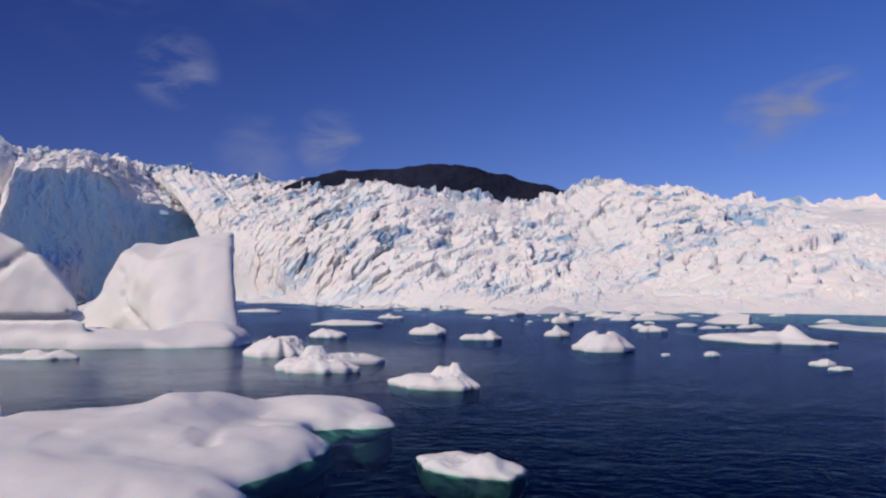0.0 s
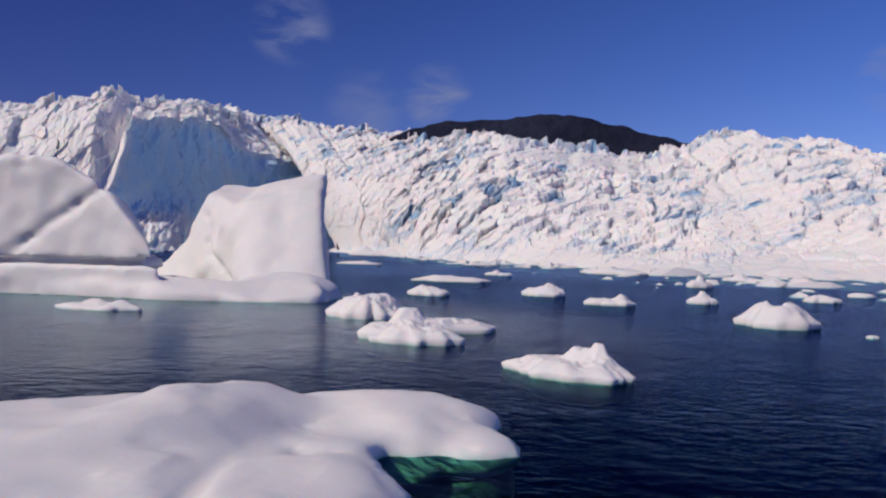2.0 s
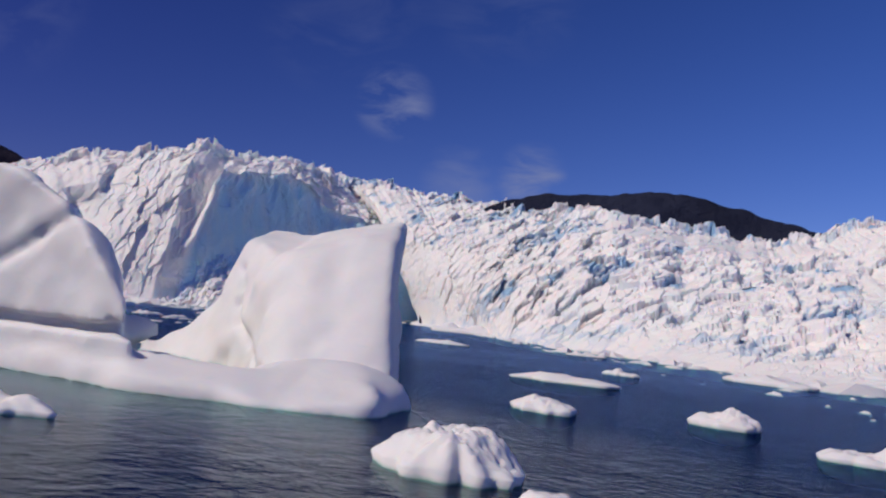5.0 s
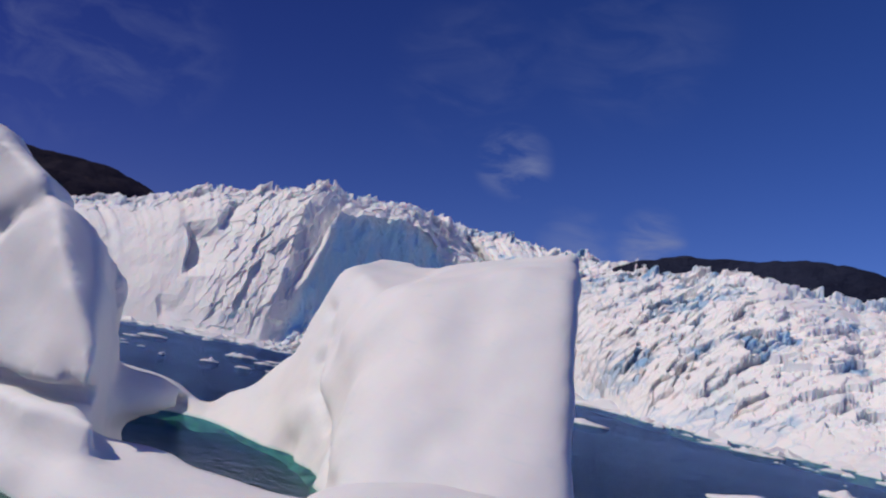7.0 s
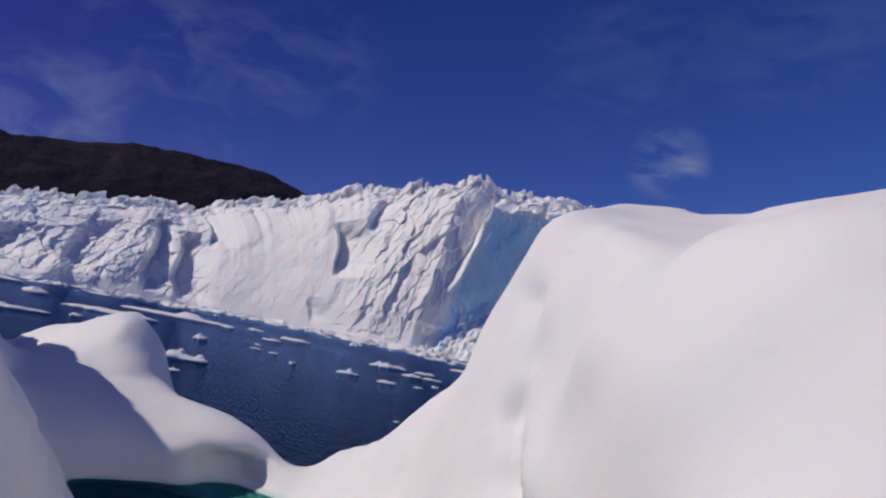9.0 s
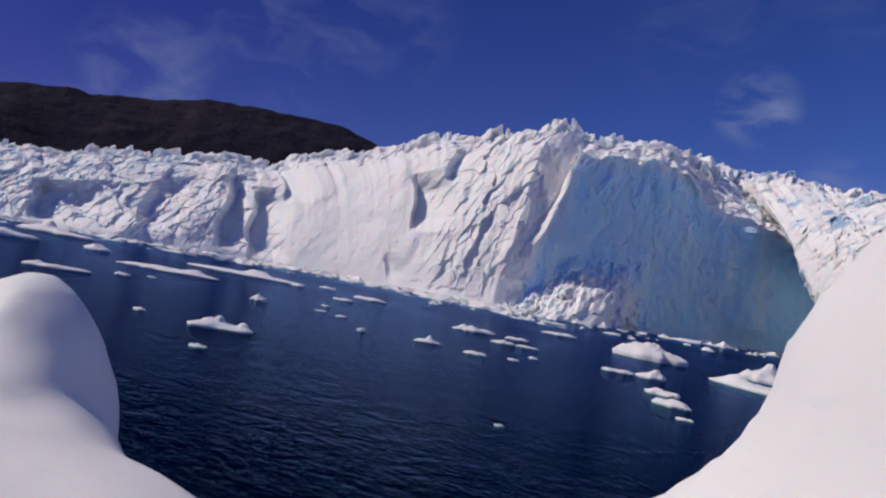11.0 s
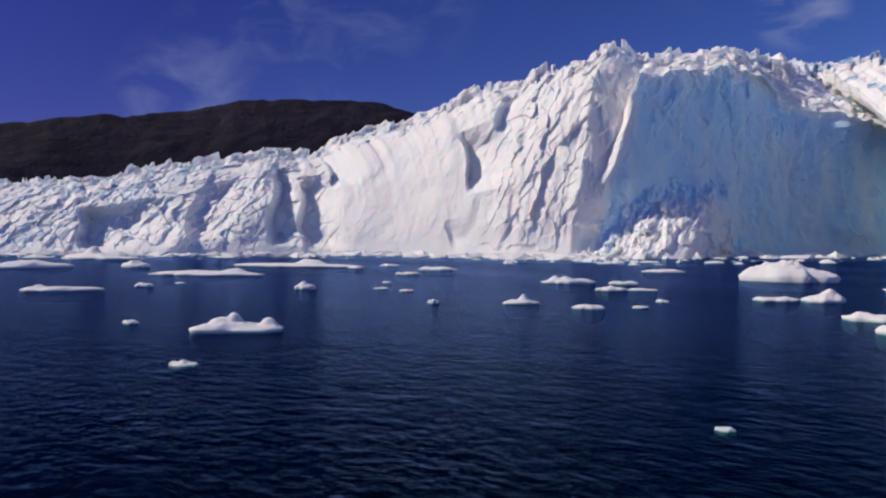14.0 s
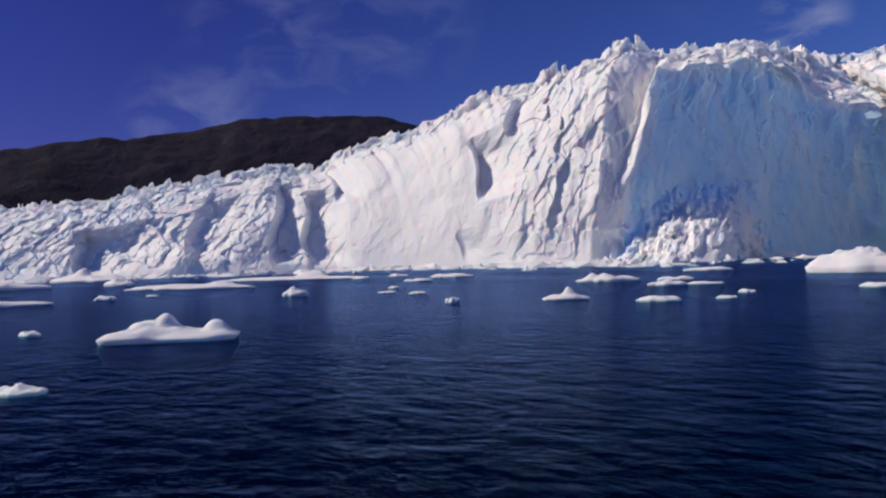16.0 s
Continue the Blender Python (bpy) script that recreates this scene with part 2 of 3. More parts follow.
def cells(x, y, z, seed=0):
    """Voronoi cells: the gap between the two nearest seeds, a random number of the nearest cell and the way from its seed."""
    i, j, k = np.floor(x).astype(np.int64), np.floor(y).astype(np.int64), np.floor(z).astype(np.int64)
    f1, f2, rnd = np.full(x.shape, 9.0), np.full(x.shape, 9.0), np.zeros(x.shape)
    lx, ly, lz = np.zeros(x.shape), np.zeros(x.shape), np.zeros(x.shape)
    for a in (-1, 0, 1):
        for b in (-1, 0, 1):
            for c in (-1, 0, 1):
                p, q, r = i + a, j + b, k + c
                ex, ey, ez = x - p - hashed(p, q, r, seed), y - q - hashed(p, q, r, seed + 1), z - r - hashed(p, q, r, seed + 2)
                d = np.sqrt(ex * ex + ey * ey + ez * ez)
                near = d < f1
                f2 = np.where(near, f1, np.minimum(f2, d))
                rnd = np.where(near, hashed(p, q, r, seed + 3), rnd)
                lx, ly, lz = np.where(near, ex, lx), np.where(near, ey, ly), np.where(near, ez, lz)
                f1 = np.where(near, d, f1)
    return f2 - f1, rnd, lx, ly, lz


def facets(x, y, z, tx, ty, lean, tilt, seed):
    """Broken blocks: each cell steps out by a random amount, leans along (tx, ty) and tilts its own way."""
    gap, r, lx, ly, lz = cells(x, y, z, seed)
    turn = r * 6.283 * 7
    return (r - 0.5) + lean * (lx * tx + ly * ty) + tilt * (np.cos(turn) * (lx + ly) * 0.7 + np.sin(turn) * lz), gap, r


def mesh_object(name, verts, faces, mat, parent=None, smooth=True):
    me = bpy.data.meshes.new(name)
    me.from_pydata(np.asarray(verts, float).tolist(), [], [list(f) for f in faces] if isinstance(faces, list) else faces.tolist())
    me.materials.append(mat)
    if smooth:
        me.polygons.foreach_set("use_smooth", [True] * len(me.polygons))
    me.update()
    ob = new(name, me)
    if parent:
        ob.parent = parent
    return ob


def grid_faces(rows, cols, wrap=False):
    r, c = np.meshgrid(np.arange(rows - 1), np.arange(cols if wrap else cols - 1), indexing="ij")
    a, d = r * cols + c, (r + 1) * cols + c
    b, e = r * cols + (c + 1) % cols, (r + 1) * cols + (c + 1) % cols
    return np.stack([a, b, e, d], -1).reshape(-1, 4)


def surface_net(f, lo, hi, step):
    """Mesh of the zero level of f inside a box."""
    axes = [np.arange(a, b + step, step) for a, b in zip(lo, hi)]
    X, Y, Z = np.meshgrid(*axes, indexing="ij")
    v = f(X, Y, Z)
    shape = v.shape
    inside = v < 0
    cell = tuple(n - 1 for n in shape)
    total, count = np.zeros((*cell, 3)), np.zeros(cell)
    P = np.stack([X, Y, Z], -1)

    def part(arr, o):
        return arr[o[0]:o[0] + cell[0], o[1]:o[1] + cell[1], o[2]:o[2] + cell[2]]
    for ax in range(3):
        for a in (0, 1):
            for b in (0, 1):
                o = [a, b]
                o.insert(ax, 0)
                q = list(o)
                q[ax] = 1
                va, vb = part(v, o), part(v, q)
                hit = (va < 0) != (vb < 0)
                w = np.where(hit, va / np.where(hit, va - vb, 1), 0)[..., None]
                pt = part(P, o) * (1 - w) + part(P, q) * w
                total += pt * hit[..., None]
                count += hit
    live = count > 0
    index = np.full(cell, -1)
    index[live] = np.arange(live.sum())
    verts = total[live] / count[live][:, None]
    faces = []
    for ax in range(3):
        o1, o2 = [i for i in range(3) if i != ax]
        lo_s, hi_s = [slice(None)] * 3, [slice(None)] * 3
        lo_s[ax], hi_s[ax] = slice(0, -1), slice(1, None)
        A, B = inside[tuple(lo_s)], inside[tuple(hi_s)]
        change = A != B
        idx = np.argwhere(change)
        ok = (idx[:, o1] > 0) & (idx[:, o2] > 0) & (idx[:, o1] < cell[o1]) & (idx[:, o2] < cell[o2])
        idx = idx[ok]
        flip = A[tuple(idx.T)]
        quad = []
        for d1, d2 in ((-1, -1), (0, -1), (0, 0), (-1, 0)):
            c = idx.copy()
            c[:, o1] += d1
            c[:, o2] += d2
            quad.append(index[tuple(c.T)])
        quad = np.stack(quad, -1)
        if ax == 1:
            flip = ~flip
        quad[~flip] = quad[~flip][:, ::-1]
        faces.append(quad)
    return verts, np.concatenate(faces)


def smin(a, b, k):
    h = np.clip(0.5 + 0.5 * (b - a) / k, 0, 1)
    return b * (1 - h) + a * h - k * h * (1 - h)


def ellipsoid(X, Y, Z, c, r, turn=0.0):
    x, y, z = X - c[0], Y - c[1], Z - c[2]
    ca, sa = math.cos(radians(turn)), math.sin(radians(turn))
    x, y = x * ca + y * sa, -x * sa + y * ca
    k = np.sqrt((x / r[0]) ** 2 + (y / r[1]) ** 2 + (z / r[2]) ** 2)
    return (k - 1) * min(r)


def rounded_box(X, Y, Z, c, h, turn=0.0, rad=2.0):
    x, y, z = X - c[0], Y - c[1], Z - c[2]
    ca, sa = math.cos(radians(turn)), math.sin(radians(turn))
    x, y = x * ca + y * sa, -x * sa + y * ca
    qx, qy, qz = np.abs(x) - h[0] + rad, np.abs(y) - h[1] + rad, np.abs(z) - h[2] + rad
    return np.sqrt(np.maximum(qx, 0) ** 2 + np.maximum(qy, 0) ** 2 + np.maximum(qz, 0) ** 2) + np.minimum(np.maximum(qx, np.maximum(qy, qz)), 0) - rad


def capsule(X, Y, Z, a, b, ra, rb):
    ax, ay, az = a
    d = np.array(b, float) - np.array(a, float)
    h = np.clip(((X - ax) * d[0] + (Y - ay) * d[1] + (Z - az) * d[2]) / (d @ d), 0, 1)
    return np.sqrt((X - ax - h * d[0]) ** 2 + (Y - ay - h * d[1]) ** 2 + (Z - az - h * d[2]) ** 2) - (ra + (rb - ra) * h)


# ---- sea ----
def sheet(name, z, mat, size=4500):
    return mesh_object(name, [(-size, -size, z), (size, -size, z), (size, size, z), (-size, size, z)], [(0, 1, 2, 3)], mat, smooth=False)


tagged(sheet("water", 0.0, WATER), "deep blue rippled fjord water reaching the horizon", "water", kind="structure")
tagged(sheet("ground", -9.0, DEPTH), "dark blue depth beneath the fjord surface", "sea bed", kind="structure")


# ---- glacier ----
FOOT_LINE = [(-900, 60), (-640, 215), (-560, 275), (-510, 320), (-470, 372), (-440, 415), (-400, 432), (-365, 440), (-325, 446), (-298, 455), (-268, 515), (-240, 570), (-182, 648), (-150, 525),
             (-93, 443), (-75, 404), (-50, 365), (-22, 332), (25, 275), (60, 252), (95, 230), (130, 200), (180, 170), (320, 60), (420, -60)]
RIM_LINE = [(-1000, 150, 40), (-700, 250, 41), (-645, 291, 43), (-608, 350, 51), (-556, 440, 67), (-545, 465, 67), (-515, 484, 80), (-455, 500, 91), (-385, 515, 103), (-322, 522, 112), (-292, 565, 116), (-264, 612, 113), (-290, 654, 121), (-268, 664, 119),
            (-218, 661, 111), (-167, 645, 102), (-107, 597, 93), (-32, 509, 79), (55, 537, 73), (84, 543, 77), (103, 545, 88), (142, 500, 75), (185, 440, 55), (330, 280, 42), (450, 60, 40)]
# steepness of the front at each of these places: 1 a cliff, 0 a broken slope
CLIFF = [0.6, 0.6, 0.6, 0.6, 0.8, 0.9, 1, 1, 1, 1, 1, 0.9, 0.5, 0.3, 0.1, 0, 0, 0, 0, 0, 0, 0, 0, 0, 0]


# scars: place along the front, reach, lower and upper end, depth
SCARS = [(2.65, 0.9, 0.0, 0.5, 30), (4.3, 0.5, 0.05, 0.75, 22), (4.7, 0.6, 0.0, 0.6, 24), (5.2, 0.6, 0.45, 0.92, 18), (6.9, 0.5, 0.0, 0.16, 9), (7.25, 0.7, 0.26, 0.62, 22), (7.75, 0.6, 0.5, 0.88, 12), (3.6, 0.5, 0.1, 0.6, 14)]


def glacier_part(name, first, last, columns, parent, rows=110):
    foot, rim = np.array(FOOT_LINE, float), np.array(RIM_LINE, float)
    s = np.linspace(first, last, columns)
    k = np.arange(len(foot))
    up = np.concatenate([[-0.04], np.linspace(0, 1, rows), 1 + np.linspace(0.02, 1, 40) ** 1.5])
    U, S0 = np.meshgrid(up, s, indexing="ij")
    u = np.clip(U, 0, 1)
    # the line of the front wanders with height, so that no corner is straight
    S = S0 + 0.10 * fbm(S0 * 2.3, u * 4.2, u * 0, 3, 91) * np.sin(np.clip(u, 0, 0.9) / 0.9 * math.pi) * np.interp(S0, (2, 4, 14, 17), (0, 1, 1, 0))
    FX, FY = np.interp(S, k, foot[:, 0]), np.interp(S, k, foot[:, 1])
    RX, RY, RZ = (np.interp(S, k, rim[:, i]) for i in range(3))
    RZ = RZ + 2.6 * fbm(S * 2.1, S * 0, S * 0, 4, 93, 0.6) - np.interp(S, (15, 16, 19.4, 20), (0, 2.6, 2.6, 0))
    CL = np.interp(S, k, CLIFF)
    a = CL * (0.6 * u ** 1.2 + 0.4 * u ** 4) + (1 - CL) * u
    b = CL * (1 - (1 - u) ** 1.4) + (1 - CL) * (0.8 * u + 0.2 * np.sin(u * math.pi / 2))
    # shaded side: a steep wall under a leaning snow cap
    wall = np.interp(S, (9.0, 9.8, 10.6, 11.3, 12.0, 13.0, 13.5), (0.87, 0.84, 0.78, 0.68, 0.56, 0.3, 0.2)) + 0.04 * fbm(S * 3.1, S * 0, S * 0, 3, 95)
    corner = 9.0 + 0.42 * np.clip(u / 0.6, 0, 1) ** 1.3 + 0.05 * fbm(u * 7, S * 0, S * 0, 3, 99)
    side = np.clip((S - corner) / 0.12, 0, 1) * np.interp(S, (12.1, 12.9), (1, 0))
    v = np.clip((u - 0.6) / 0.4, 0, 1)
    a = a + side * (np.where(u < 0.6, 0.12 * u / 0.6, 0.12 + 0.88 * v) - a)
    b = b + side * (np.where(u < 0.6, wall * u / 0.6, wall + (1 - wall) * v) - b)
    beyond = np.maximum(U - 1, 0)
    dx, dy = RX - FX, RY - FY
    n = np.sqrt(dx * dx + dy * dy)
    X, Y = FX + dx * a + dx / n * beyond * 260, FY + dy * a + dy / n * beyond * 260
    Z = RZ * b - beyond * 14
    ox, oy = -dx / n, -dy / n
    tx, ty = -oy, ox
    # broken ice: leaning blocks, clefts, flutes and fresh blue fractures
    warp = fbm(X / 17, Y / 17, Z / 17, 3, 71) * 0.5
    crumple = fbm(X / 5, Y / 5, Z / 5, 4, 3, 0.6)
    big, gap1, r1 = facets(X / 17 + warp, Y / 17 + warp, Z / 19 - warp, tx, ty, 0.45, 0.4, 11)
    mid, gap2, r2 = facets(X / 7 + warp * 0.7, Y / 7, Z / 8 + warp * 0.7, tx, ty, 0.45, 0.5, 29)
    small, _, _ = facets(X / 3.2 + warp, Y / 3.2 + warp, Z / 3.4, tx, ty, 0.4, 0.8, 37)
    tall, _, _ = facets((X + Z * 0.25) / 24 + warp, (Y + Z * 0.25) / 24, Z / 62 + warp * 0.8, tx, ty, 1.0, 0.25, 53)
    lean = (X + Y) * 0.7 - Z * 0.42
    rib, _, _ = facets(lean / 9 + warp * 0.6, (X - Y) / 40, (Z + lean * 0.4) / 24 + warp * 0.5, 1.0, 0.0, 0.7, 0.3, 57)
    flute = fbm(X / 9, Y / 9, Z / 55, 3, 5)
    region = fbm(X / 70, Y / 70, Z / 45, 3, 17)
    calm = np.clip(0.85 + 1.1 * region, 0.2, 1.25) * (0.45 + 0.55 * np.clip(u / 0.22, 0, 1))
    calm = calm * (1 - 0.6 * np.exp(-((S - 19.1 - 0.3 * u) / 0.38) ** 4) * np.clip((0.62 - u) * 6, 0, 1))
    top = np.clip((u - 0.74) / 0.26, 0, 1)
    rough = np.clip(u * 9, 0, 1)
    # where the shade colour is painted: the steep wall past the corner
    shade_tint = np.clip((S - corner - 0.1) / 0.12, 0, 1) * np.interp(S, (12.0, 12.8), (1, 0)) * np.clip((0.62 - u) * 14, 0, 1)
    # deep slots, in clusters along the joints of the blocks
    gate = np.clip(fbm(X / 26, Y / 26, Z / 20, 3, 19) * 3.2 - 0.1, 0, 1)
    slot = (np.clip(1 - gap2 / 0.20, 0, 1) * gate + 0.8 * np.clip(1 - gap1 / 0.10, 0, 1) * np.clip(gate + 0.3, 0, 1)) * np.where(U > 1, 0.5, 1)
    slot = np.minimum(slot, 1) * np.clip(1 - CL + 0.4 * top, 0, 1) * (1 - 0.8 * side) * calm
    pit = np.where((r2 > 0.86) & (gate > 0.12), np.clip(gap2 * 6, 0, 1), 0) * np.clip(1 - CL, 0, 1) * np.clip(u * 5, 0, 1) * np.where(U > 1, 0.3, 1)
    slope_out = (big * 2.5 + mid * 1.35 + small * 0.5 + crumple * 0.3) * calm - slot * 2.6 - pit * 3.0
    ribs = np.interp(S, (7.3, 8.1, 9.4, 9.6), (0, 1, 1, 0.6))
    folds = np.interp(S, (0, 4.8, 5.3), (1, 1, 0)) * (big * 2.6 + rib * 2.4 + flute * 2.4 + mid * 0.6)
    cliff_out = region * 2.2 + fbm(X / 16, Y / 16, Z / 24, 3, 27) * 1.2 + flute * 0.25 + crumple * 0.2 + small * 0.15 + top * (big * 3.4 + mid * 2.0) + ribs * (rib * 2.1 + mid * 1.0 + flute * 1.4) + folds
    out = (1 - CL) * slope_out + CL * cliff_out
    inner = tall * 0.8 + region * 3.5 + fbm(X / 13, Y / 13, Z / 19, 3, 23) * 1.6 + crumple * 0.3 + mid * 0.25 + np.clip(u / 0.6 - 0.5, 0, 1) * (rib * 4.5 + mid * 2.6 + flute * 3)
    out = out * (1 - side) + side * np.where(u < 0.6, inner, big * 4.5 + mid * 2.0)
    # calved scars: the face steps back sharply and comes forward again
    for s0, reach, low_end, high, deep in SCARS:
        d = S - s0 - 0.05 * fbm(Z / 18, S * 0, S * 0, 2, int(s0 * 10))
        span = np.clip((u - low_end) * 14, 0, 1) * np.clip((high - u) * 8, 0, 1)
        out = out - deep * span * np.clip(d * 9, 0, 1) * np.clip(1 - d / reach, 0, 1) ** 1.3
    # fallen ice fan and the cave beside the promontory
    fan = np.exp(-np.abs((S - 9.78 - 0.006 * Z + 0.06 * crumple) / 0.42) ** 2.6) * np.clip(1 - Z / (38 + 4 * crumple), 0, 1) ** 1.5
    # the fan stands in sun, so the painted shade fades out there
    shade_tint = shade_tint * np.clip(1.3 - fan * 6, 0, 1)
    spread = fan * (60 + 2 * crumple + mid * 4)
    out = out - 13 * np.exp(-((S - 9.08) / 0.14) ** 4) * np.clip(1 - Z / 15, 0, 1) ** 0.6 - 6 * np.exp(-((S - 8.0) / 0.7) ** 4) * np.clip(1 - Z / (5 + 2 * crumple), 0, 1) ** 0.5
    lift = (big * 3.6 + mid * 2.0 + small * 0.5) * np.maximum(top, (1 - CL) * 0.85 * calm) * (1 - side * (u < 0.6)) - slot * 1.5
    lift = lift + np.where(U > 0.9, np.maximum(r1 - 0.55, 0) * 6 + np.maximum(r2 - 0.6, 0) * 4 + crumple * 0.8, 0)
    X, Y = X + ox * (out * rough + spread), Y + oy * (out * rough + spread)
    Z = np.where(U < 0, -3.0, np.maximum(Z + lift * rough, 0.2 * rough - 0.5))
    V = np.stack([X, Y, Z], -1).reshape(-1, 3)
    ob = mesh_object(name, V, grid_faces(len(up), columns), GLACIER, parent, smooth=False)
    fresh = np.maximum(slot * 0.8, pit)
    ob.data.attributes.new("fresh_ice", "FLOAT", "POINT").data.foreach_set("value", fresh.reshape(-1).astype(np.float32))
    ob.data.attributes.new("calved_face", "FLOAT", "POINT").data.foreach_set("value", shade_tint.reshape(-1).astype(np.float32))
    return ob


glacier = tagged(new("glacier"), "white and blue tidewater glacier front with broken seracs", "glacier")
glacier_part("far_cliff", 0, 5, 560, glacier, 130)
glacier_part("sunlit_cliff", 5, 9, 330, glacier, 170)
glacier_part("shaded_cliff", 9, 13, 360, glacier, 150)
glacier_part("serac_slope", 13, 21, 880, glacier, 210)
glacier_part("far_slope", 21, 24, 200, glacier)


# ---- hills ----
def ridge_hill(name, origin, crest, distance, depth, seed, rock, label):
    """A bare hill whose crest runs through the given (azimuth, elevation) points at a distance from origin."""
    az = np.linspace(crest[0][0], crest[-1][0], 220)
    el = np.interp(-az, [-c[0] for c in crest], [c[1] for c in crest])
    w = np.concatenate([np.linspace(0, 1, 46), np.linspace(1.05, 1.6, 8)])
    W, A = np.meshgrid(w, az, indexing="ij")
    H = np.broadcast_to(np.tan(np.radians(el)) * distance + origin[2], W.shape)
    D = distance - depth + depth * W
    X, Y = origin[0] - np.sin(np.radians(A)) * D, origin[1] + np.cos(np.radians(A)) * D
    f = np.clip(W, 0, 1)
    Z = H * (0.55 * f + 0.45 * np.sin(f * math.pi / 2)) - np.maximum(W - 1, 0) * H * 0.8
    amp = np.where(W < 1, np.sin(np.clip(W, 0, 1) * math.pi), 0.1)
    Z = Z + fbm(X / 90, Y / 90, Z / 90, 5, seed) * H * 0.10 * amp + fbm(X / 14, Y / 14, Z / 14, 3, seed + 3) * 1.6
    V = np.stack([X, Y, np.where(W == 0, -5, Z)], -1).reshape(-1, 3)
    return tagged(mesh_object(name, V, grid_faces(len(w), len(az))[:, ::-1], rock, smooth=True), label, "hill")


ridge_hill("mountain", (-90, 165, 7), [(112, 5.0), (96, 6.2), (84, 6.8), (77.6, 7.7), (73.8, 8.5), (70.7, 8.9), (69.2, 8.8), (65.2, 9.4), (61.6, 10.4), (58.5, 10.6), (55.3, 10.7), (52.5, 10.6), (50.1, 10.4), (48.2, 9.8), (46, 8.8), (42, 7.2), (36, 5.0)],
           720, 130, 51, BROWN_ROCK, "dark brown bare mountain ridge behind the glacier")
ridge_hill("hill", (0, 0, 10), [(16, 5.0), (13, 7.0), (11.1, 8.0), (9.4, 8.6), (8, 8.9), (5.5, 9.0), (3.6, 8.95), (2.2, 9.1), (1, 9.25), (-1.5, 9.1), (-4.3, 8.4), (-6.5, 7.9), (-8.8, 7.4), (-11, 6.9), (-15, 5.0)],
           610, 70, 77, HAZE_ROCK, "low dark rocky hill behind the glacier rim")


# ---- the large iceberg ----
def smax(a, b, k):
    return -smin(-a, -b, k)


def plane(X, Y, Z, p, n):
    l = math.sqrt(sum(c * c for c in n))
    return ((X - p[0]) * n[0] + (Y - p[1]) * n[1] + (Z - p[2]) * n[2]) / l


def step_curve(v, places, values):
    """Smooth curve through a few values."""
    fine = np.linspace(places[0], places[-1], 400)
    raw = np.interp(fine, places, values)
    raw = np.convolve(np.pad(raw, 8, mode="edge"), np.ones(17) / 17, mode="valid")
    return np.interp(v, fine, raw)


# melt crease winding down the block to the pool
CREASE = [((-69.0, 155.6, 14.0), (-67.2, 154.1, 13.2), 0.3, 0.5), ((-67.2, 154.1, 13.2), (-65.9, 152.5, 11.0), 0.5, 0.3), ((-65.9, 152.5, 11.0), (-65.9, 151.8, 8.6), 0.3, 0.35),
          ((-65.9, 151.8, 8.6), (-64.6, 150.0, 6.2), 0.35, 0.6), ((-64.6, 150.0, 6.2), (-60.6, 145.8, 3.8), 0.6, 0.7), ((-60.6, 145.8, 3.8), (-55.0, 138.0, 1.6), 0.7, 0.9)]


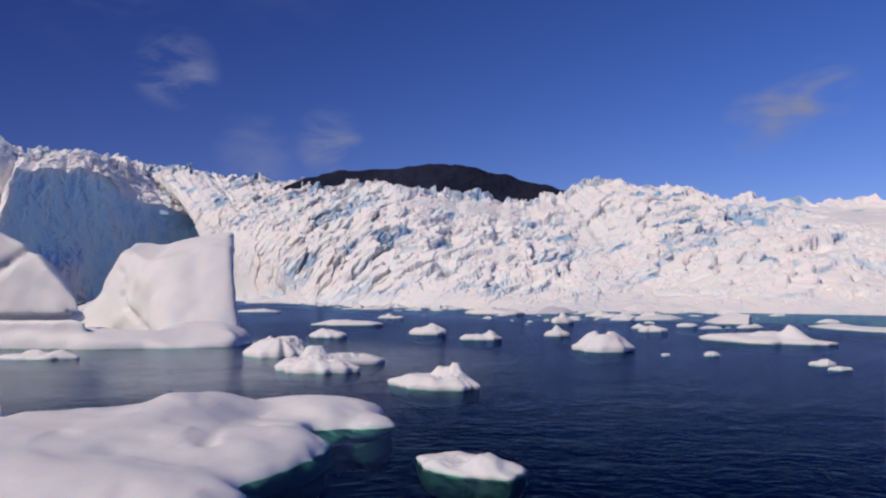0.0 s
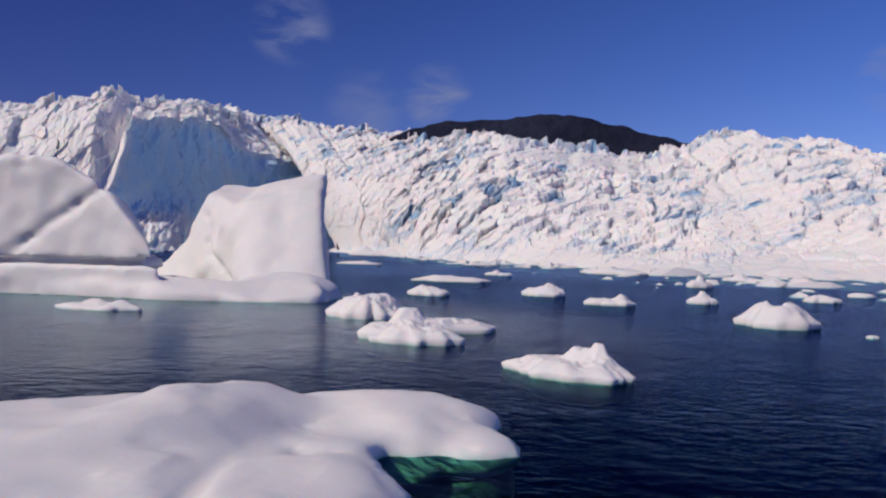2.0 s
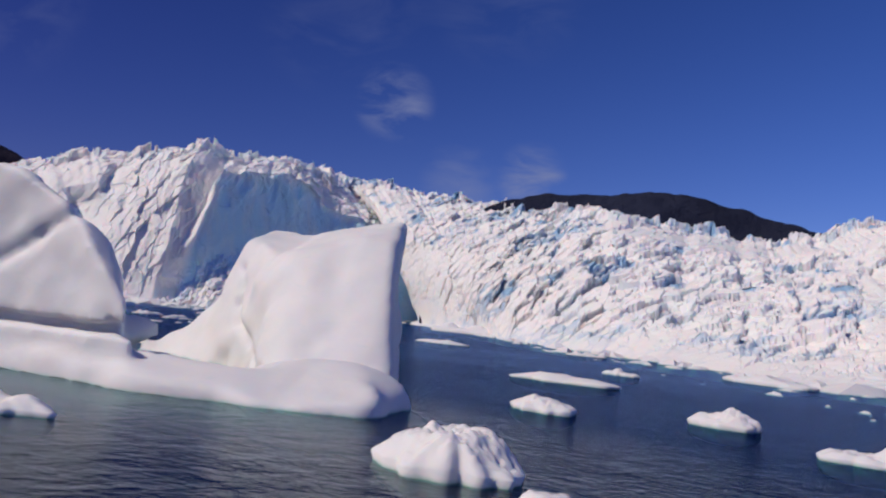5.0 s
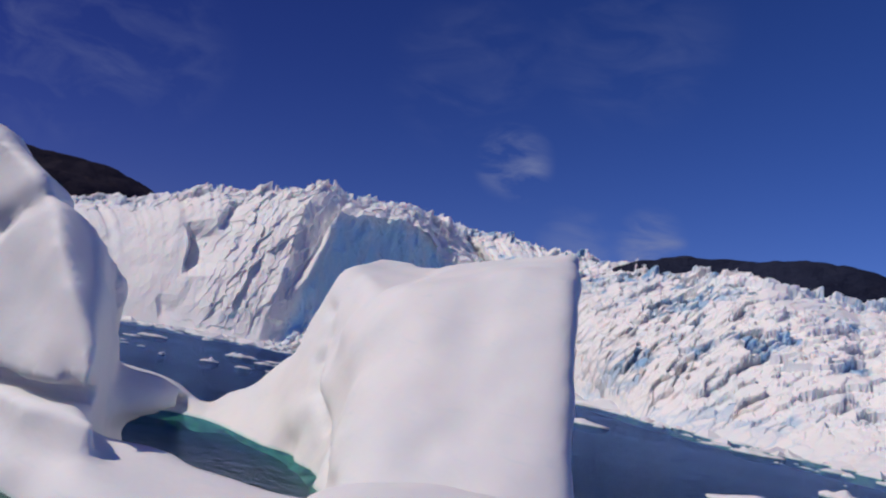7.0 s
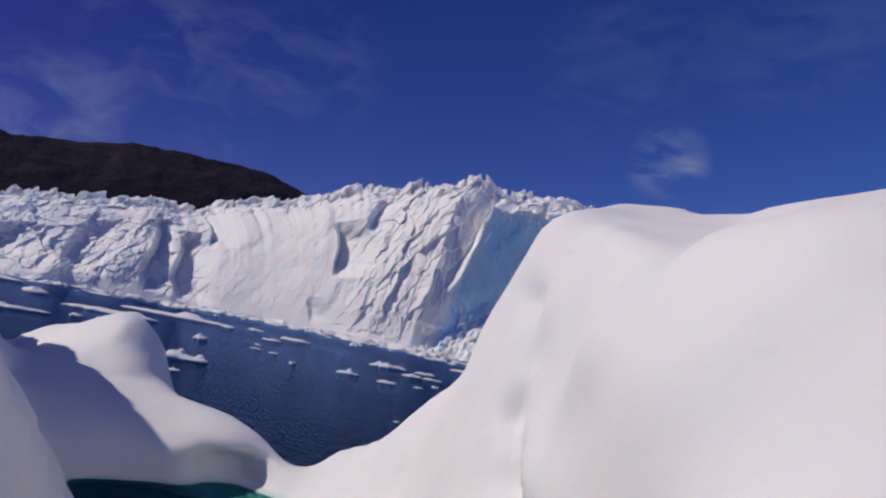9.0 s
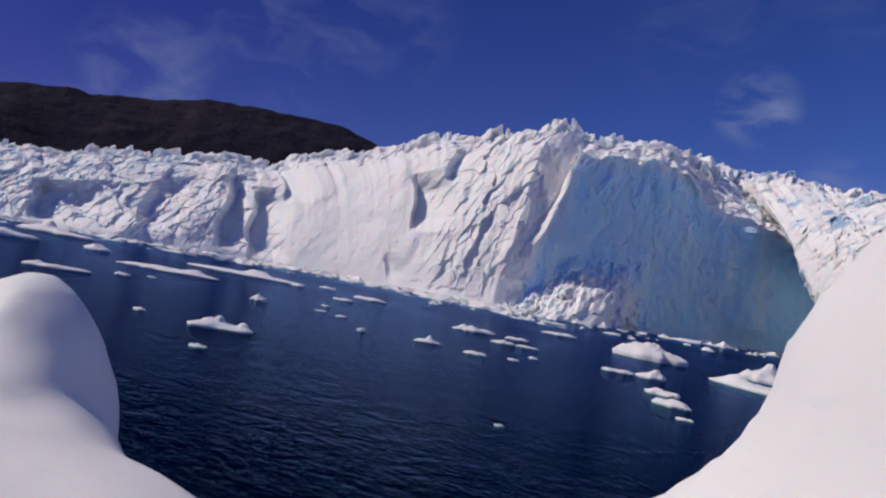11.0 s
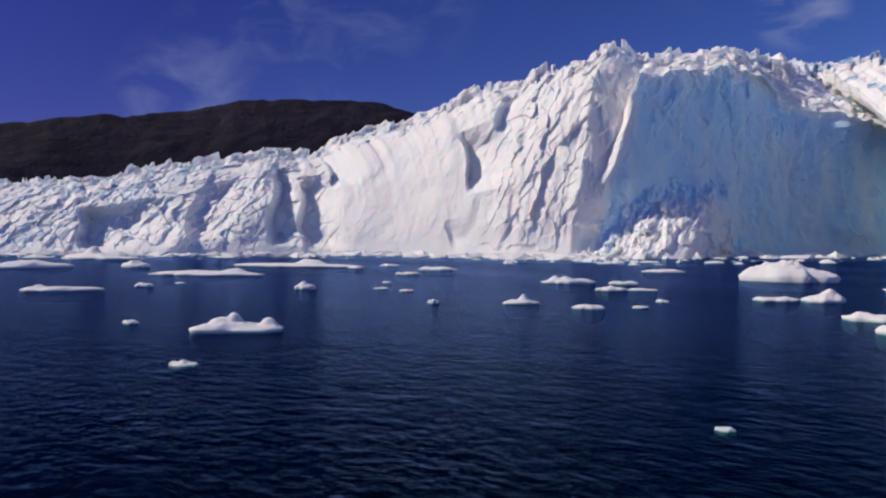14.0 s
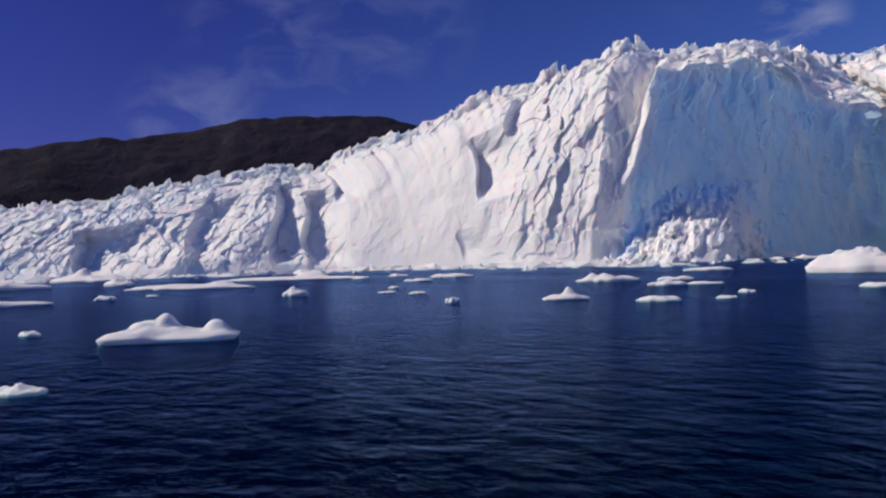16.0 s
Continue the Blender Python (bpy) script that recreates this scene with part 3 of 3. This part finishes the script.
def berg_field(X, Y, Z):
    wob = fbm(X / 12, Y / 12, Z / 12, 3, 41)
    fine = fbm(X / 3.4, Y / 3.4, Z / 2.6, 2, 45)
    x, y = X + wob * 0.8, Y + wob * 0.8
    # flat-topped block whose left flank sweeps down to the saddle
    across = 0.894 * x + 0.447 * y
    flank = step_curve(across, (-30, -14, -8, -4.5, -3, 0, 1, 5, 7, 9, 10.5, 12, 14, 40), (0.2, 0.4, 0.4, 0.9, 2.6, 4.2, 5.0, 8.7, 13.8, 17.1, 18.4, 21.0, 23, 60))
    plateau = 14.1 + 0.345 * (y - 140) + step_curve(x, (-80, -60, -57, -51, -46, -30), (-1.3, -2.5, -1.1, 0.4, 1.65, 2.0))
    top = smin(flank, np.minimum(plateau, 22.0), 1.2)
    base = step_curve(x, (-100, -92, -85, -75, -66, -58, -54, -50, -44, -30), (155, 154.5, 154.5, 153.5, 149.5, 141, 135.5, 133, 133.5, 135))
    wide = step_curve(x, (-100, -85, -78, -70, -60, -48, -30), (5.5, 7, 12, 8.5, 7, 14, 15))
    back = step_curve(x, (-100, -92, -80, -70, -60, -45, -30), (160, 160, 161, 163, 163, 160, 156))
    t = np.clip((y - base) / wide, 0, 1)
    h = (top + 0.6) * (1 - (1 - t) ** 2.1) - 0.6 - np.clip(base - y, 0, 9) * 1.2
    h = h - np.clip(y - back, 0, 20) ** 1.5 * 2.0
    block = (Z - h) * 0.7
    block = smax(block, plane(x, y, Z, (-39.9, 143, 8), (0.95, 0.32, 0.0)), 2.0)
    # steep peak, its ridge falling towards the pool
    peak = plane(x, y, Z, (-64, 122.3, 6), (-0.105, -1, 0.027))
    peak = smax(peak, plane(x, y, Z, (-67, 127.3, 13.8), (0.98, 1, 0.27)), 0.7)
    peak = smax(peak, plane(x, y, Z, (-67, 126.5, 14.0), (0.555, 0.567, 1)), 0.9)
    peak = smax(peak, plane(X, Y, Z, (-64.6, 122, 12), (0.75, -0.05, 0.75)), 0.35)
    peak = smax(peak, plane(x, y, Z, (-80, 126, 22.0), (-0.054, 0.087, 1)), 1.2)
    peak = smax(peak, plane(x, y, Z, (-88, 139.4, 11), (0.36, 1, 0.62)), 1.5)
    peak = smax(peak, plane(x, y, Z, (-128, 140, 6), (-0.95, 0, 0.3)), 3.0)
    peak = smin(peak, ellipsoid(x, y, Z, (-69.8, 130.0, 4.5), (4.8, 2.6, 1.5), 42), 0.8)
    ridge = np.abs(fbm(X / 8 + 3.3, Y / 8, Z / 7, 2, 141))
    peak = peak + (0.9 * ridge - 0.35) * np.clip((Y - 123.5) / 2.5, 0, 1)
    blocky, gap, _ = facets(X / 5.5 + wob * 0.4, Y / 5.5, Z / 6.5 + wob * 0.4, 0.7, 0.7, 0.5, 0.7, 151)
    peak = peak - (0.85 * blocky - 0.25 * np.exp(-gap * 9)) * np.clip((Y - 125) / 3, 0, 1)
    ledge = plane(X, Y, Z, (-74, 128, 13.5), (-0.52, 0.0, 0.85))
    peak = peak + 0.75 * np.exp(-(ledge / 1.0) ** 2) * (1 + 0.6 * fine) * (Y < 136) * np.clip((-66 - X) / 4, 0, 1) - 0.3 * np.clip(-ledge / 8, 0, 1) * (Y < 136)
    # hump and slopes behind the pool
    hump = ellipsoid(x, y, Z, (-109.5, 158.5, -0.3), (14, 5.2, 6.9), -4)
    hump = smin(hump, ellipsoid(x, y, Z, (-103.8, 158.4, 0.2), (5.0, 3.4, 7.6), -4), 3.0)
    hump = smin(hump, ellipsoid(x, y, Z, (-92.0, 156.6, -0.2), (8.5, 4.0, 3.7), -10), 2.0)
    hump = smin(hump, ellipsoid(x, y, Z, (-101, 148.5, -0.3), (13, 10, 5.2), 20), 3.0)
    # low shelf along the front
    shelf = capsule(x, y, Z, (-37.4, 124.4, -0.3), (-46, 123.2, -0.2), 3.2, 3.0)
    shelf = smin(shelf, ellipsoid(x, y, Z, (-42.5, 130, 0), (8.5, 8.5, 4.0)), 1.6)
    shelf = smin(shelf, capsule(x, y, Z, (-46, 123.2, 0.0), (-57.5, 123.5, 0.2), 3.1, 3.3), 1.5)
    shelf = smin(shelf, capsule(x, y, Z, (-57.5, 123.5, 0.2), (-69, 125.2, 0.2), 3.3, 3.5), 1.5)
    shelf = smin(shelf, capsule(x, y, Z, (-69, 125.2, 0.4), (-89, 130.0, 0.8), 3.8, 4.4), 1.5)
    shelf = smin(shelf, capsule(x, y, Z, (-89, 131.0, 0.8), (-109, 152, 0.8), 4.4, 3.6), 1.5)
    # its top is a ramp that falls to the waterline
    shore = np.interp(X, (-120, -89, -46, -30), (133, 126.2, 120.4, 120.4))
    ramp = 0.5 + 0.40 * (Y - shore) + 0.2 * fine + np.interp(X, (-60, -43), (2.7, 0))
    shelf = np.where(Y < 148, smax(shelf, (Z - ramp) * 0.92, 0.5), shelf)
    f = smin(smin(smin(block, peak, 0.8), hump, 2.5), shelf, 0.5)
    # undercut band and pocket at the foot of the block
    f = smax(f, -capsule(X, Y, Z, (-51.5, 132.3, 3.4), (-38.0, 134.6, 5.2), 0.55, 1.0), 0.5)
    f = smax(f, -ellipsoid(X, Y, Z, (-53.6, 134.2, 1.6), (1.5, 2.2, 1.7), 20), 0.3)
    # melt pool hollow between peak and block
    f = smax(f, -ellipsoid(x, y, Z, (-69.5, 142, 0.8), (22.5, 6.2, 2.6), -37), 0.5)
    # old waterline notch cut into the peak's front, and the melt crease on the block
    along = plane(X, Y, Z, (-64, 122.3, 0), (-0.105, -1, 0))
    notch = np.maximum(np.abs(Z - 5.2 - 0.25 * fine) - 0.45, -(along + 2.2))
    notch = np.maximum(notch, X + 57)
    f = np.maximum(f, -notch)
    for a, b, ra, rb in CREASE:
        f = smax(f, -capsule(X, Y, Z, a, b, ra * 0.8, rb * 0.8), 1.1)
    dents = np.abs(fbm(X / 6.5 + 9.1, Y / 6.5, Z / 5.0, 3, 171))
    return f + fine * 0.10 + 0.14 * dents


def berg(name, field, lo, hi, step, label, reach=0.9):
    root = tagged(new(name), label, "iceberg")
    v, q = surface_net(field, (lo[0], lo[1], -1.2), hi, step)
    mesh_object("ice_body", v, q, SNOW, root)
    if reach:
        v, q = surface_net(lambda X, Y, Z: field(X, Y, np.full_like(Z, 0.4)) + 0.15 - reach * np.sin(np.clip(-Z / 3.2, 0, 1) * math.pi), (lo[0], lo[1], -3.6), (hi[0], hi[1], -0.1), 0.7)
        mesh_object("submerged_foot", v, q, FOOT, root)
    return root


berg("iceberg", berg_field, (-136, 112, 0), (-27, 176, 25.5), 0.55, "large white iceberg with flat block, steep peak and low saddle")

pv, pq = surface_net(lambda X, Y, Z: ellipsoid(X, Y, Z + 0.4 * fbm(X / 5, Y / 5, Z / 5, 2, 88), (-70, 144, -2.2), (25, 12.5, 1.9), -38), (-96, 122, -5), (-44, 166, -0.4), 0.9)
mesh_object("pool_floor", pv, pq, FOOT, bpy.data.objects["iceberg"])


# ---- the near floe ----
def near_floe_field(X, Y, Z):
    wob = fbm(X / 6, Y / 6, Z / 5, 3, 61)
    x, y = X + wob * 0.8, Y + wob * 0.8
    f = ellipsoid(x, y, Z, (-25.1, 42.9, -0.4), (16.3, 10.0, 2.6), 66)
    f = smin(f, ellipsoid(x, y, Z, (-18.0, 49.6, -0.4), (9.7, 3.9, 3.1), 78), 0.6)
    f = smin(f, ellipsoid(x, y, Z, (-10.2, 56.6, -0.4), (6.0, 4.2, 1.9), -14), 1.4)
    f = smin(f, ellipsoid(x, y, Z, (-13.2, 43.5, -0.5), (8.4, 6.0, 1.8), 62), 1.2)
    f = smin(f, ellipsoid(x, y, Z, (-34.1, 49.4, -0.4), (4.2, 5.4, 4.3), 22), 0.6)
    f = smin(f, ellipsoid(x, y, Z, (-19.7, 34.9, -0.4), (10.6, 4.4, 2.2), -2), 0.8)
    f = smin(f, ellipsoid(x, y, Z, (-5.2, 53.8, -0.3), (2.2, 1.9, 0.8), -30), 0.5)
    # open notch under the tongue, a melt crease and a slit
    f = smax(f, -ellipsoid(X, Y, Z, (-5.8, 48.0, 0), (5.0, 1.7, 2.4), -42), 0.15)
    f = smax(f, -capsule(X, Y, Z, (-14.6, 50.6, 2.2), (-13.4, 42.0, 1.3), 0.15, 0.4), 0.4)
    f = smax(f, -capsule(X, Y, Z, (-14.0, 49.6, 1.9), (-11.9, 48.2, 1.0), 0.12, 0.3), 0.2)
    blocky, gap, _ = facets(X / 4.5 + wob * 0.5, Y / 4.5 + wob * 0.5, Z / 4.5, 0.6, 0.6, 0.35, 0.6, 161)
    return f + fbm(X / 2.2, Y / 2.2, Z / 1.6, 3, 65) * 0.10 - 0.15 * blocky


berg("ice_floe", near_floe_field, (-48, 26, 0), (1, 70, 5.0), 0.40, "broad snow-covered ice floe with a low tongue and green foot", 0.28)


# ---- drifting floes ----
def floe(x, y, length, width, height, turn, seed, peaks=(), rings=24, spokes=64, label="small white drifting ice floe on dark water", name="ice_floe", group="drifting ice floes"):
    """One lump of drift ice: polar mesh with a ragged rim, an undercut edge and a submerged skirt; peaks: (along, across, radius, height)."""
    ang = np.linspace(0, 2 * math.pi, spokes, endpoint=False)
    rim = 1 + 0.22 * vnoise(np.cos(ang) * 1.6 + seed, np.sin(ang) * 1.6, ang * 0, seed) + 0.13 * vnoise(np.cos(ang) * 4 + seed, np.sin(ang) * 4, ang * 0, seed + 5)
    rows = []
    for r in np.linspace(0.0, 1.0, rings):
        px, py = np.cos(ang) * rim * r, np.sin(ang) * rim * r
        wx, wy = px * length / 2, py * width / 2
        h = height * 0.42 * (1 - 0.75 * r ** 5.0) * (1 + 0.5 * vnoise(wx / (0.22 * length) + seed, wy / (0.22 * length), wx * 0, seed + 9)) + 0.14 * height
        for a, c, rad, ph in peaks:
            q = ((px - a) / rad) ** 2 + ((py - c) / (rad * 1.6)) ** 2
            h = h + 0.7 * ph * np.exp(-q ** 1.6) * (1 + 0.3 * vnoise(wx / (0.1 * length), wy / (0.1 * length), wx * 0, seed + 21)) * (1 - r ** 6)
        h = h + 0.07 * height * np.abs(vnoise(wx / (0.13 * length) + 3.1 * seed, wy / (0.11 * length), wx * 0, seed + 33)) * (1 - r ** 8) - 0.05 * height
        h = h + 0.08 * height * (0.5 - np.abs(vnoise(wx / (0.085 * length), wy / (0.085 * length), wx * 0 + seed, seed + 13))) * (1 - r ** 8)
        h = h + 0.05 * height * vnoise(wx / (0.03 * length), wy / (0.03 * length), wx * 0 + seed, seed + 15) * (1 - r ** 8)
        rows.append(np.stack([wx, wy, np.maximum(h, 0.04)], -1))
    edge = rows[-1].copy()
    for k, z in ((0.965, 0.02), (0.97, -0.15)):
        e = edge.copy()
        e[:, :2] *= k
        e[:, 2] = z
        rows.append(e)
    V = np.concatenate(rows)
    ca, sa = math.cos(radians(turn)), math.sin(radians(turn))
    W = np.stack([V[:, 0] * ca - V[:, 1] * sa, V[:, 0] * sa + V[:, 1] * ca, V[:, 2]], -1)
    ob = mesh_object(name, W, grid_faces(len(rows), spokes, True)[:, ::-1], SNOW, smooth=True)
    ob.location = (x, y, 0)
    tagged(ob, label, "ice floe", group)
    if length > 3.5:
        k = np.array([(0.97, -0.12), (0.99, -0.5), (0.88, -1.2), (0.5, -1.7)])
        S = np.concatenate([np.stack([edge[:, 0] * q, edge[:, 1] * q, np.full(spokes, z)], -1) for q, z in k])
        S = np.stack([S[:, 0] * ca - S[:, 1] * sa, S[:, 0] * sa + S[:, 1] * ca, S[:, 2]], -1)
        mesh_object("submerged_foot", S, grid_faces(4, spokes, True)[:, ::-1], FOOT, ob)
    return ob


TWO = "white ice floe with rounded lobes and a pale green waterline"
floe(-15.0, 87.5, 10.5, 6.5, 2.2, -18, 101, [(-0.6, 0.1, 0.35, 0.5), (0.2, 0.0, 0.45, 0.9)], 44, 128, TWO)
floe(-14.0, 94.5, 11.5, 6.0, 2.0, 20, 102, [(-0.45, 0.1, 0.3, 2.2), (0.3, 0.1, 0.4, 0.5)], 44, 128, TWO)
floe(-23.8, 106.5, 10.0, 7.0, 3.0, -30, 103, [(0.0, 0.0, 0.5, 1.6)], 34, 96, "humped white ice floe with a rough top")
floe(-0.9, 73.0, 10.0, 5.0, 1.9, -28, 104, [(0.14, 0.1, 0.19, 1.5), (0.42, 0.1, 0.11, 1.2), (0.65, 0.0, 0.3, 0.4), (-0.3, 0, 0.4, 0.2)], 44, 140, "jagged white ice floe with a pointed crest")
floe(-2.7, 148.5, 7.6, 5.0, 2.2, -10, 105, [(0.1, 0, 0.45, 1.2)])
floe(6.8, 133.5, 7.4, 4.5, 1.7, -20, 106, [(0.5, 0, 0.3, 0.6)])
floe(23.4, 109.5, 9.6, 6.5, 2.6, -35, 107, [(0.0, 0, 0.5, 1.5)], 18, 60, "rounded white ice floe with a broad dome")
floe(-24.5, 186.0, 18.5, 6.0, 1.5, -8, 108, [(-0.3, 0, 0.4, 0.5)])
floe(-22.3, 143.0, 8.0, 5.0, 1.8, -15, 109, [(0.0, 0, 0.4, 0.8)])
floe(29.5, 185.0, 5.6, 4.0, 2.2, 0, 110, [(0.1, 0, 0.3, 1.8)])
floe(21.2, 140.0, 4.4, 3.2, 1.8, -10, 111, [(0.1, 0, 0.4, 0.7)])
floe(48.0, 216.0, 11.0, 6.0, 1.8, -20, 112, [(-0.4, 0, 0.3, 1.0)])
floe(42.0, 149.5, 5.0, 3.5, 1.5, -10, 113, [(0.1, 0, 0.4, 0.5)])
floe(52.5, 121.5, 22.0, 8.0, 1.9, -48, 114, [(0.45, 0, 0.18, 2.2), (0.1, 0, 0.3, 1.0)], 20, 72, "long low white ice floe with a small knob")
floe(44.4, 87.0, 2.9, 2.0, 0.9, -20, 115, [(0.1, 0, 0.4, 0.4)])
floe(84.0, 148.0, 26.0, 8.0, 1.3, -70, 116, [(-0.5, 0, 0.3, 0.7)])
floe(16.5, 244.0, 20.0, 9.0, 2.6, -25, 117, [(-0.1, 0, 0.35, 1.6)])
floe(-28.0, 300.0, 12.0, 5.0, 1.2, 0, 118, [(-0.5, 0, 0.2, 1.0)])
floe(-16.0, 221.0, 8.5, 4.5, 1.3, -20, 119, [(-0.1, 0, 0.25, 1.1)])
floe(-98.0, 430.0, 38.0, 14.0, 4.5, -10, 120, [(-0.4, 0, 0.25, 3.0), (0.35, 0, 0.3, 2.0)])
floe(-71.0, 285.0, 16.0, 6.0, 1.4, -15, 121, [(0.2, 0, 0.3, 0.6)])
floe(54.0, 164.5, 4.6, 3.0, 1.2, 0, 122)
floe(65.0, 157.5, 5.5, 3.0, 1.2, 0, 123)
floe(36.0, 99.8, 1.9, 1.4, 0.8, 0, 124)
floe(30.0, 100.4, 1.2, 1.0, 0.5, 0, 125)
floe(1.1, 40.3, 6.4, 3.4, 0.9, -42, 126, [(0.45, 0, 0.4, 0.5)], 18, 60, "flat white ice floe tapering to a thin edge")
floe(-56.8, 105.0, 11.5, 3.6, 1.3, -6, 127, [(-0.2, 0, 0.3, 0.7), (0.5, 0, 0.3, 0.5)], 18, 60, "flat ice floe with a dark wet underside")
floe(44.0, 82.5, 2.6, 1.8, 0.6, 0, 128)

# floes off the sunlit cliff
floe(-149.2, 197.6, 8.0, 4.2, 1.1, 50, 201, [(-0.45, 0.1, 0.22, 0.5), (-0.1, 0.1, 0.15, 1.0), (0.65, 0.1, 0.18, 0.9)], 20, 72, "low white ice floe with two small crests")
floe(-135.3, 186.1, 1.9, 1.2, 0.5, 30, 202)
floe(-104.4, 195.3, 0.85, 0.6, 0.22, 20, 203)
floe(-215.0, 203.0, 11.0, 5.0, 1.2, 55, 204, [(-0.6, 0, 0.15, 1.0)])
floe(-325.0, 227.0, 24.0, 9.0, 2.2, 75, 205, [(0.1, 0, 0.4, 1.2)])
floe(-246.0, 244.0, 25.0, 7.0, 1.6, 40, 206, [(0.4, 0, 0.2, 1.2), (-0.3, 0, 0.4, 0.5)])
floe(-280.0, 289.0, 42.0, 10.0, 1.8, 22, 207, [(0.2, 0, 0.2, 2.5)])
floe(-404.0, 276.0, 34.0, 10.0, 3.5, 30, 208, [(-0.3, 0, 0.2, 4.0)])
floe(-308.0, 251.0, 9.0, 5.0, 2.2, 30, 209, [(0, 0, 0.4, 1.4)])
floe(-216.5, 216.5, 3.0, 2.2, 1.0, 40, 210)
floe(-192.3, 232.8, 3.6, 2.6, 1.3, 40, 211, [(-0.2, 0, 0.4, 0.6)])
floe(-176.5, 241.0, 2.2, 1.6, 0.5, 40, 212)
floe(-184.0, 242.0, 2.6, 1.4, 0.4, 40, 213)
floe(-157.7, 229.0, 1.4, 1.1, 0.8, 40, 214)
floe(-150.0, 236.5, 4.2, 2.4, 0.7, 40, 215, [(0.2, 0, 0.25, 0.8)])
floe(-172.0, 277.0, 9.5, 5.0, 1.3, 35, 216, [(-0.1, 0, 0.2, 1.3), (-0.6, 0, 0.2, 0.7)])
floe(-140.0, 237.2, 3.8, 2.2, 0.7, 30, 217)
floe(-155.5, 265.3, 4.2, 2.6, 1.0, 30, 218)
floe(-163.0, 281.0, 5.0, 2.6, 0.9, 30, 219)
floe(-152.3, 269.0, 4.6, 2.0, 0.5, 30, 220)
floe(-184.0, 332.0, 10.5, 5.0, 1.3, 30, 221)
floe(-136.5, 242.3, 1.8, 1.3, 0.4, 30, 222)
floe(-138.8, 251.5, 1.6, 1.2, 0.5, 30, 223)
floe(-231.5, 300.5, 9.0, 4.0, 1.4, 30, 224)
floe(-264.0, 311.0, 6.0, 3.5, 1.0, 30, 225)
floe(-219.5, 279.0, 5.5, 3.0, 0.8, 30, 226)
floe(-161.6, 193.0, 1.6, 1.2, 0.5, 30, 227)
floe(-147.0, 313.0, 17.5, 10.0, 4.6, 10, 228, [(0.0, 0, 0.5, 1.2), (-0.5, 0, 0.4, 1.0)], 20, 64, "dome-shaped white ice floe below the shaded cliff")
floe(-122.0, 322.0, 12.0, 8.0, 4.0, 10, 229, [(0.0, 0, 0.4, 2.2)], 18, 60, "peaked white ice floe below the shaded cliff")
floe(-129.5, 264.0, 5.0, 3.0, 0.8, 20, 230)
floe(-124.5, 266.5, 5.0, 3.5, 1.6, 20, 231, [(0.2, 0, 0.4, 1.0)])
floe(-110.0, 291.0, 30.0, 7.0, 1.8, -12, 232, [(-0.7, 0, 0.2, 2.0), (0.3, 0, 0.3, 0.8)])
floe(-113.0, 246.0, 5.0, 3.0, 1.3, 0, 233)
floe(-107.5, 236.5, 6.0, 3.0, 1.2, -10, 234)
floe(-102.0, 227.0, 2.2, 1.4, 0.4, 0, 235)
floe(-95.0, 234.0, 3.6, 2.4, 1.1, 0, 236)
floe(-196.5, 253.5, 2.2, 1.4, 0.4, 0, 237)
floe(-258.0, 293.5, 5.0, 3.0, 0.9, 0, 238)
floe(-221.0, 225.0, 2.6, 1.6, 0.4, 0, 239)


# ---- brash ice along the foot of the glacier ----
def brash():
    rng = np.random.RandomState(4)
    foot = np.array(FOOT_LINE, float)
    verts, faces = [], []
    base = np.array([(0, 0, 1), (1, 0, 0), (0.3, 0.95, 0), (-0.8, 0.6, 0), (-0.8, -0.6, 0), (0.3, -0.95, 0), (0.6, 0.1, 0.8), (-0.4, 0.4, 0.7)])
    tri = [(0, 6, 7), (6, 1, 2), (6, 2, 7), (7, 2, 3), (0, 7, 3), (0, 3, 4), (0, 4, 5), (0, 5, 6), (6, 5, 1)]
    for i in range(3600):
        s = rng.uniform(1, 20)
        k = int(s)
        if k > 13 and i % 3:
            continue
        p = foot[k] + (foot[k + 1] - foot[k]) * (s - k)
        rim = np.array(RIM_LINE[k][:2])
        d = p - rim
        d = d / np.linalg.norm(d)
        off = (rng.exponential(4), rng.exponential(14), rng.exponential(5), rng.uniform(0, 110))[i % 4]
        c = p + d * (off + 1) + rng.uniform(-8, 8, 2)
        r = min(rng.exponential(1.1) + 0.3, 5.0)
        a = rng.uniform(0, 6.28)
        q = base * (r * rng.uniform(1, 2.2), r, r * rng.uniform(0.15, 0.6)) * (1 + rng.uniform(-0.25, 0.25, base.shape))
        x, y = q[:, 0] * math.cos(a) - q[:, 1] * math.sin(a) + c[0], q[:, 0] * math.sin(a) + q[:, 1] * math.cos(a) + c[1]
        n = len(verts)
        verts.extend(zip(x, y, np.where(base[:, 2] == 0, -0.2, q[:, 2])))
        faces.extend([(f[0] + n, f[1] + n, f[2] + n) for f in tri])
    return tagged(mesh_object("brash_ice", verts, faces, SNOW, smooth=False), "scattered small white brash ice along the glacier foot", "brash ice", kind="stuff")


brash()
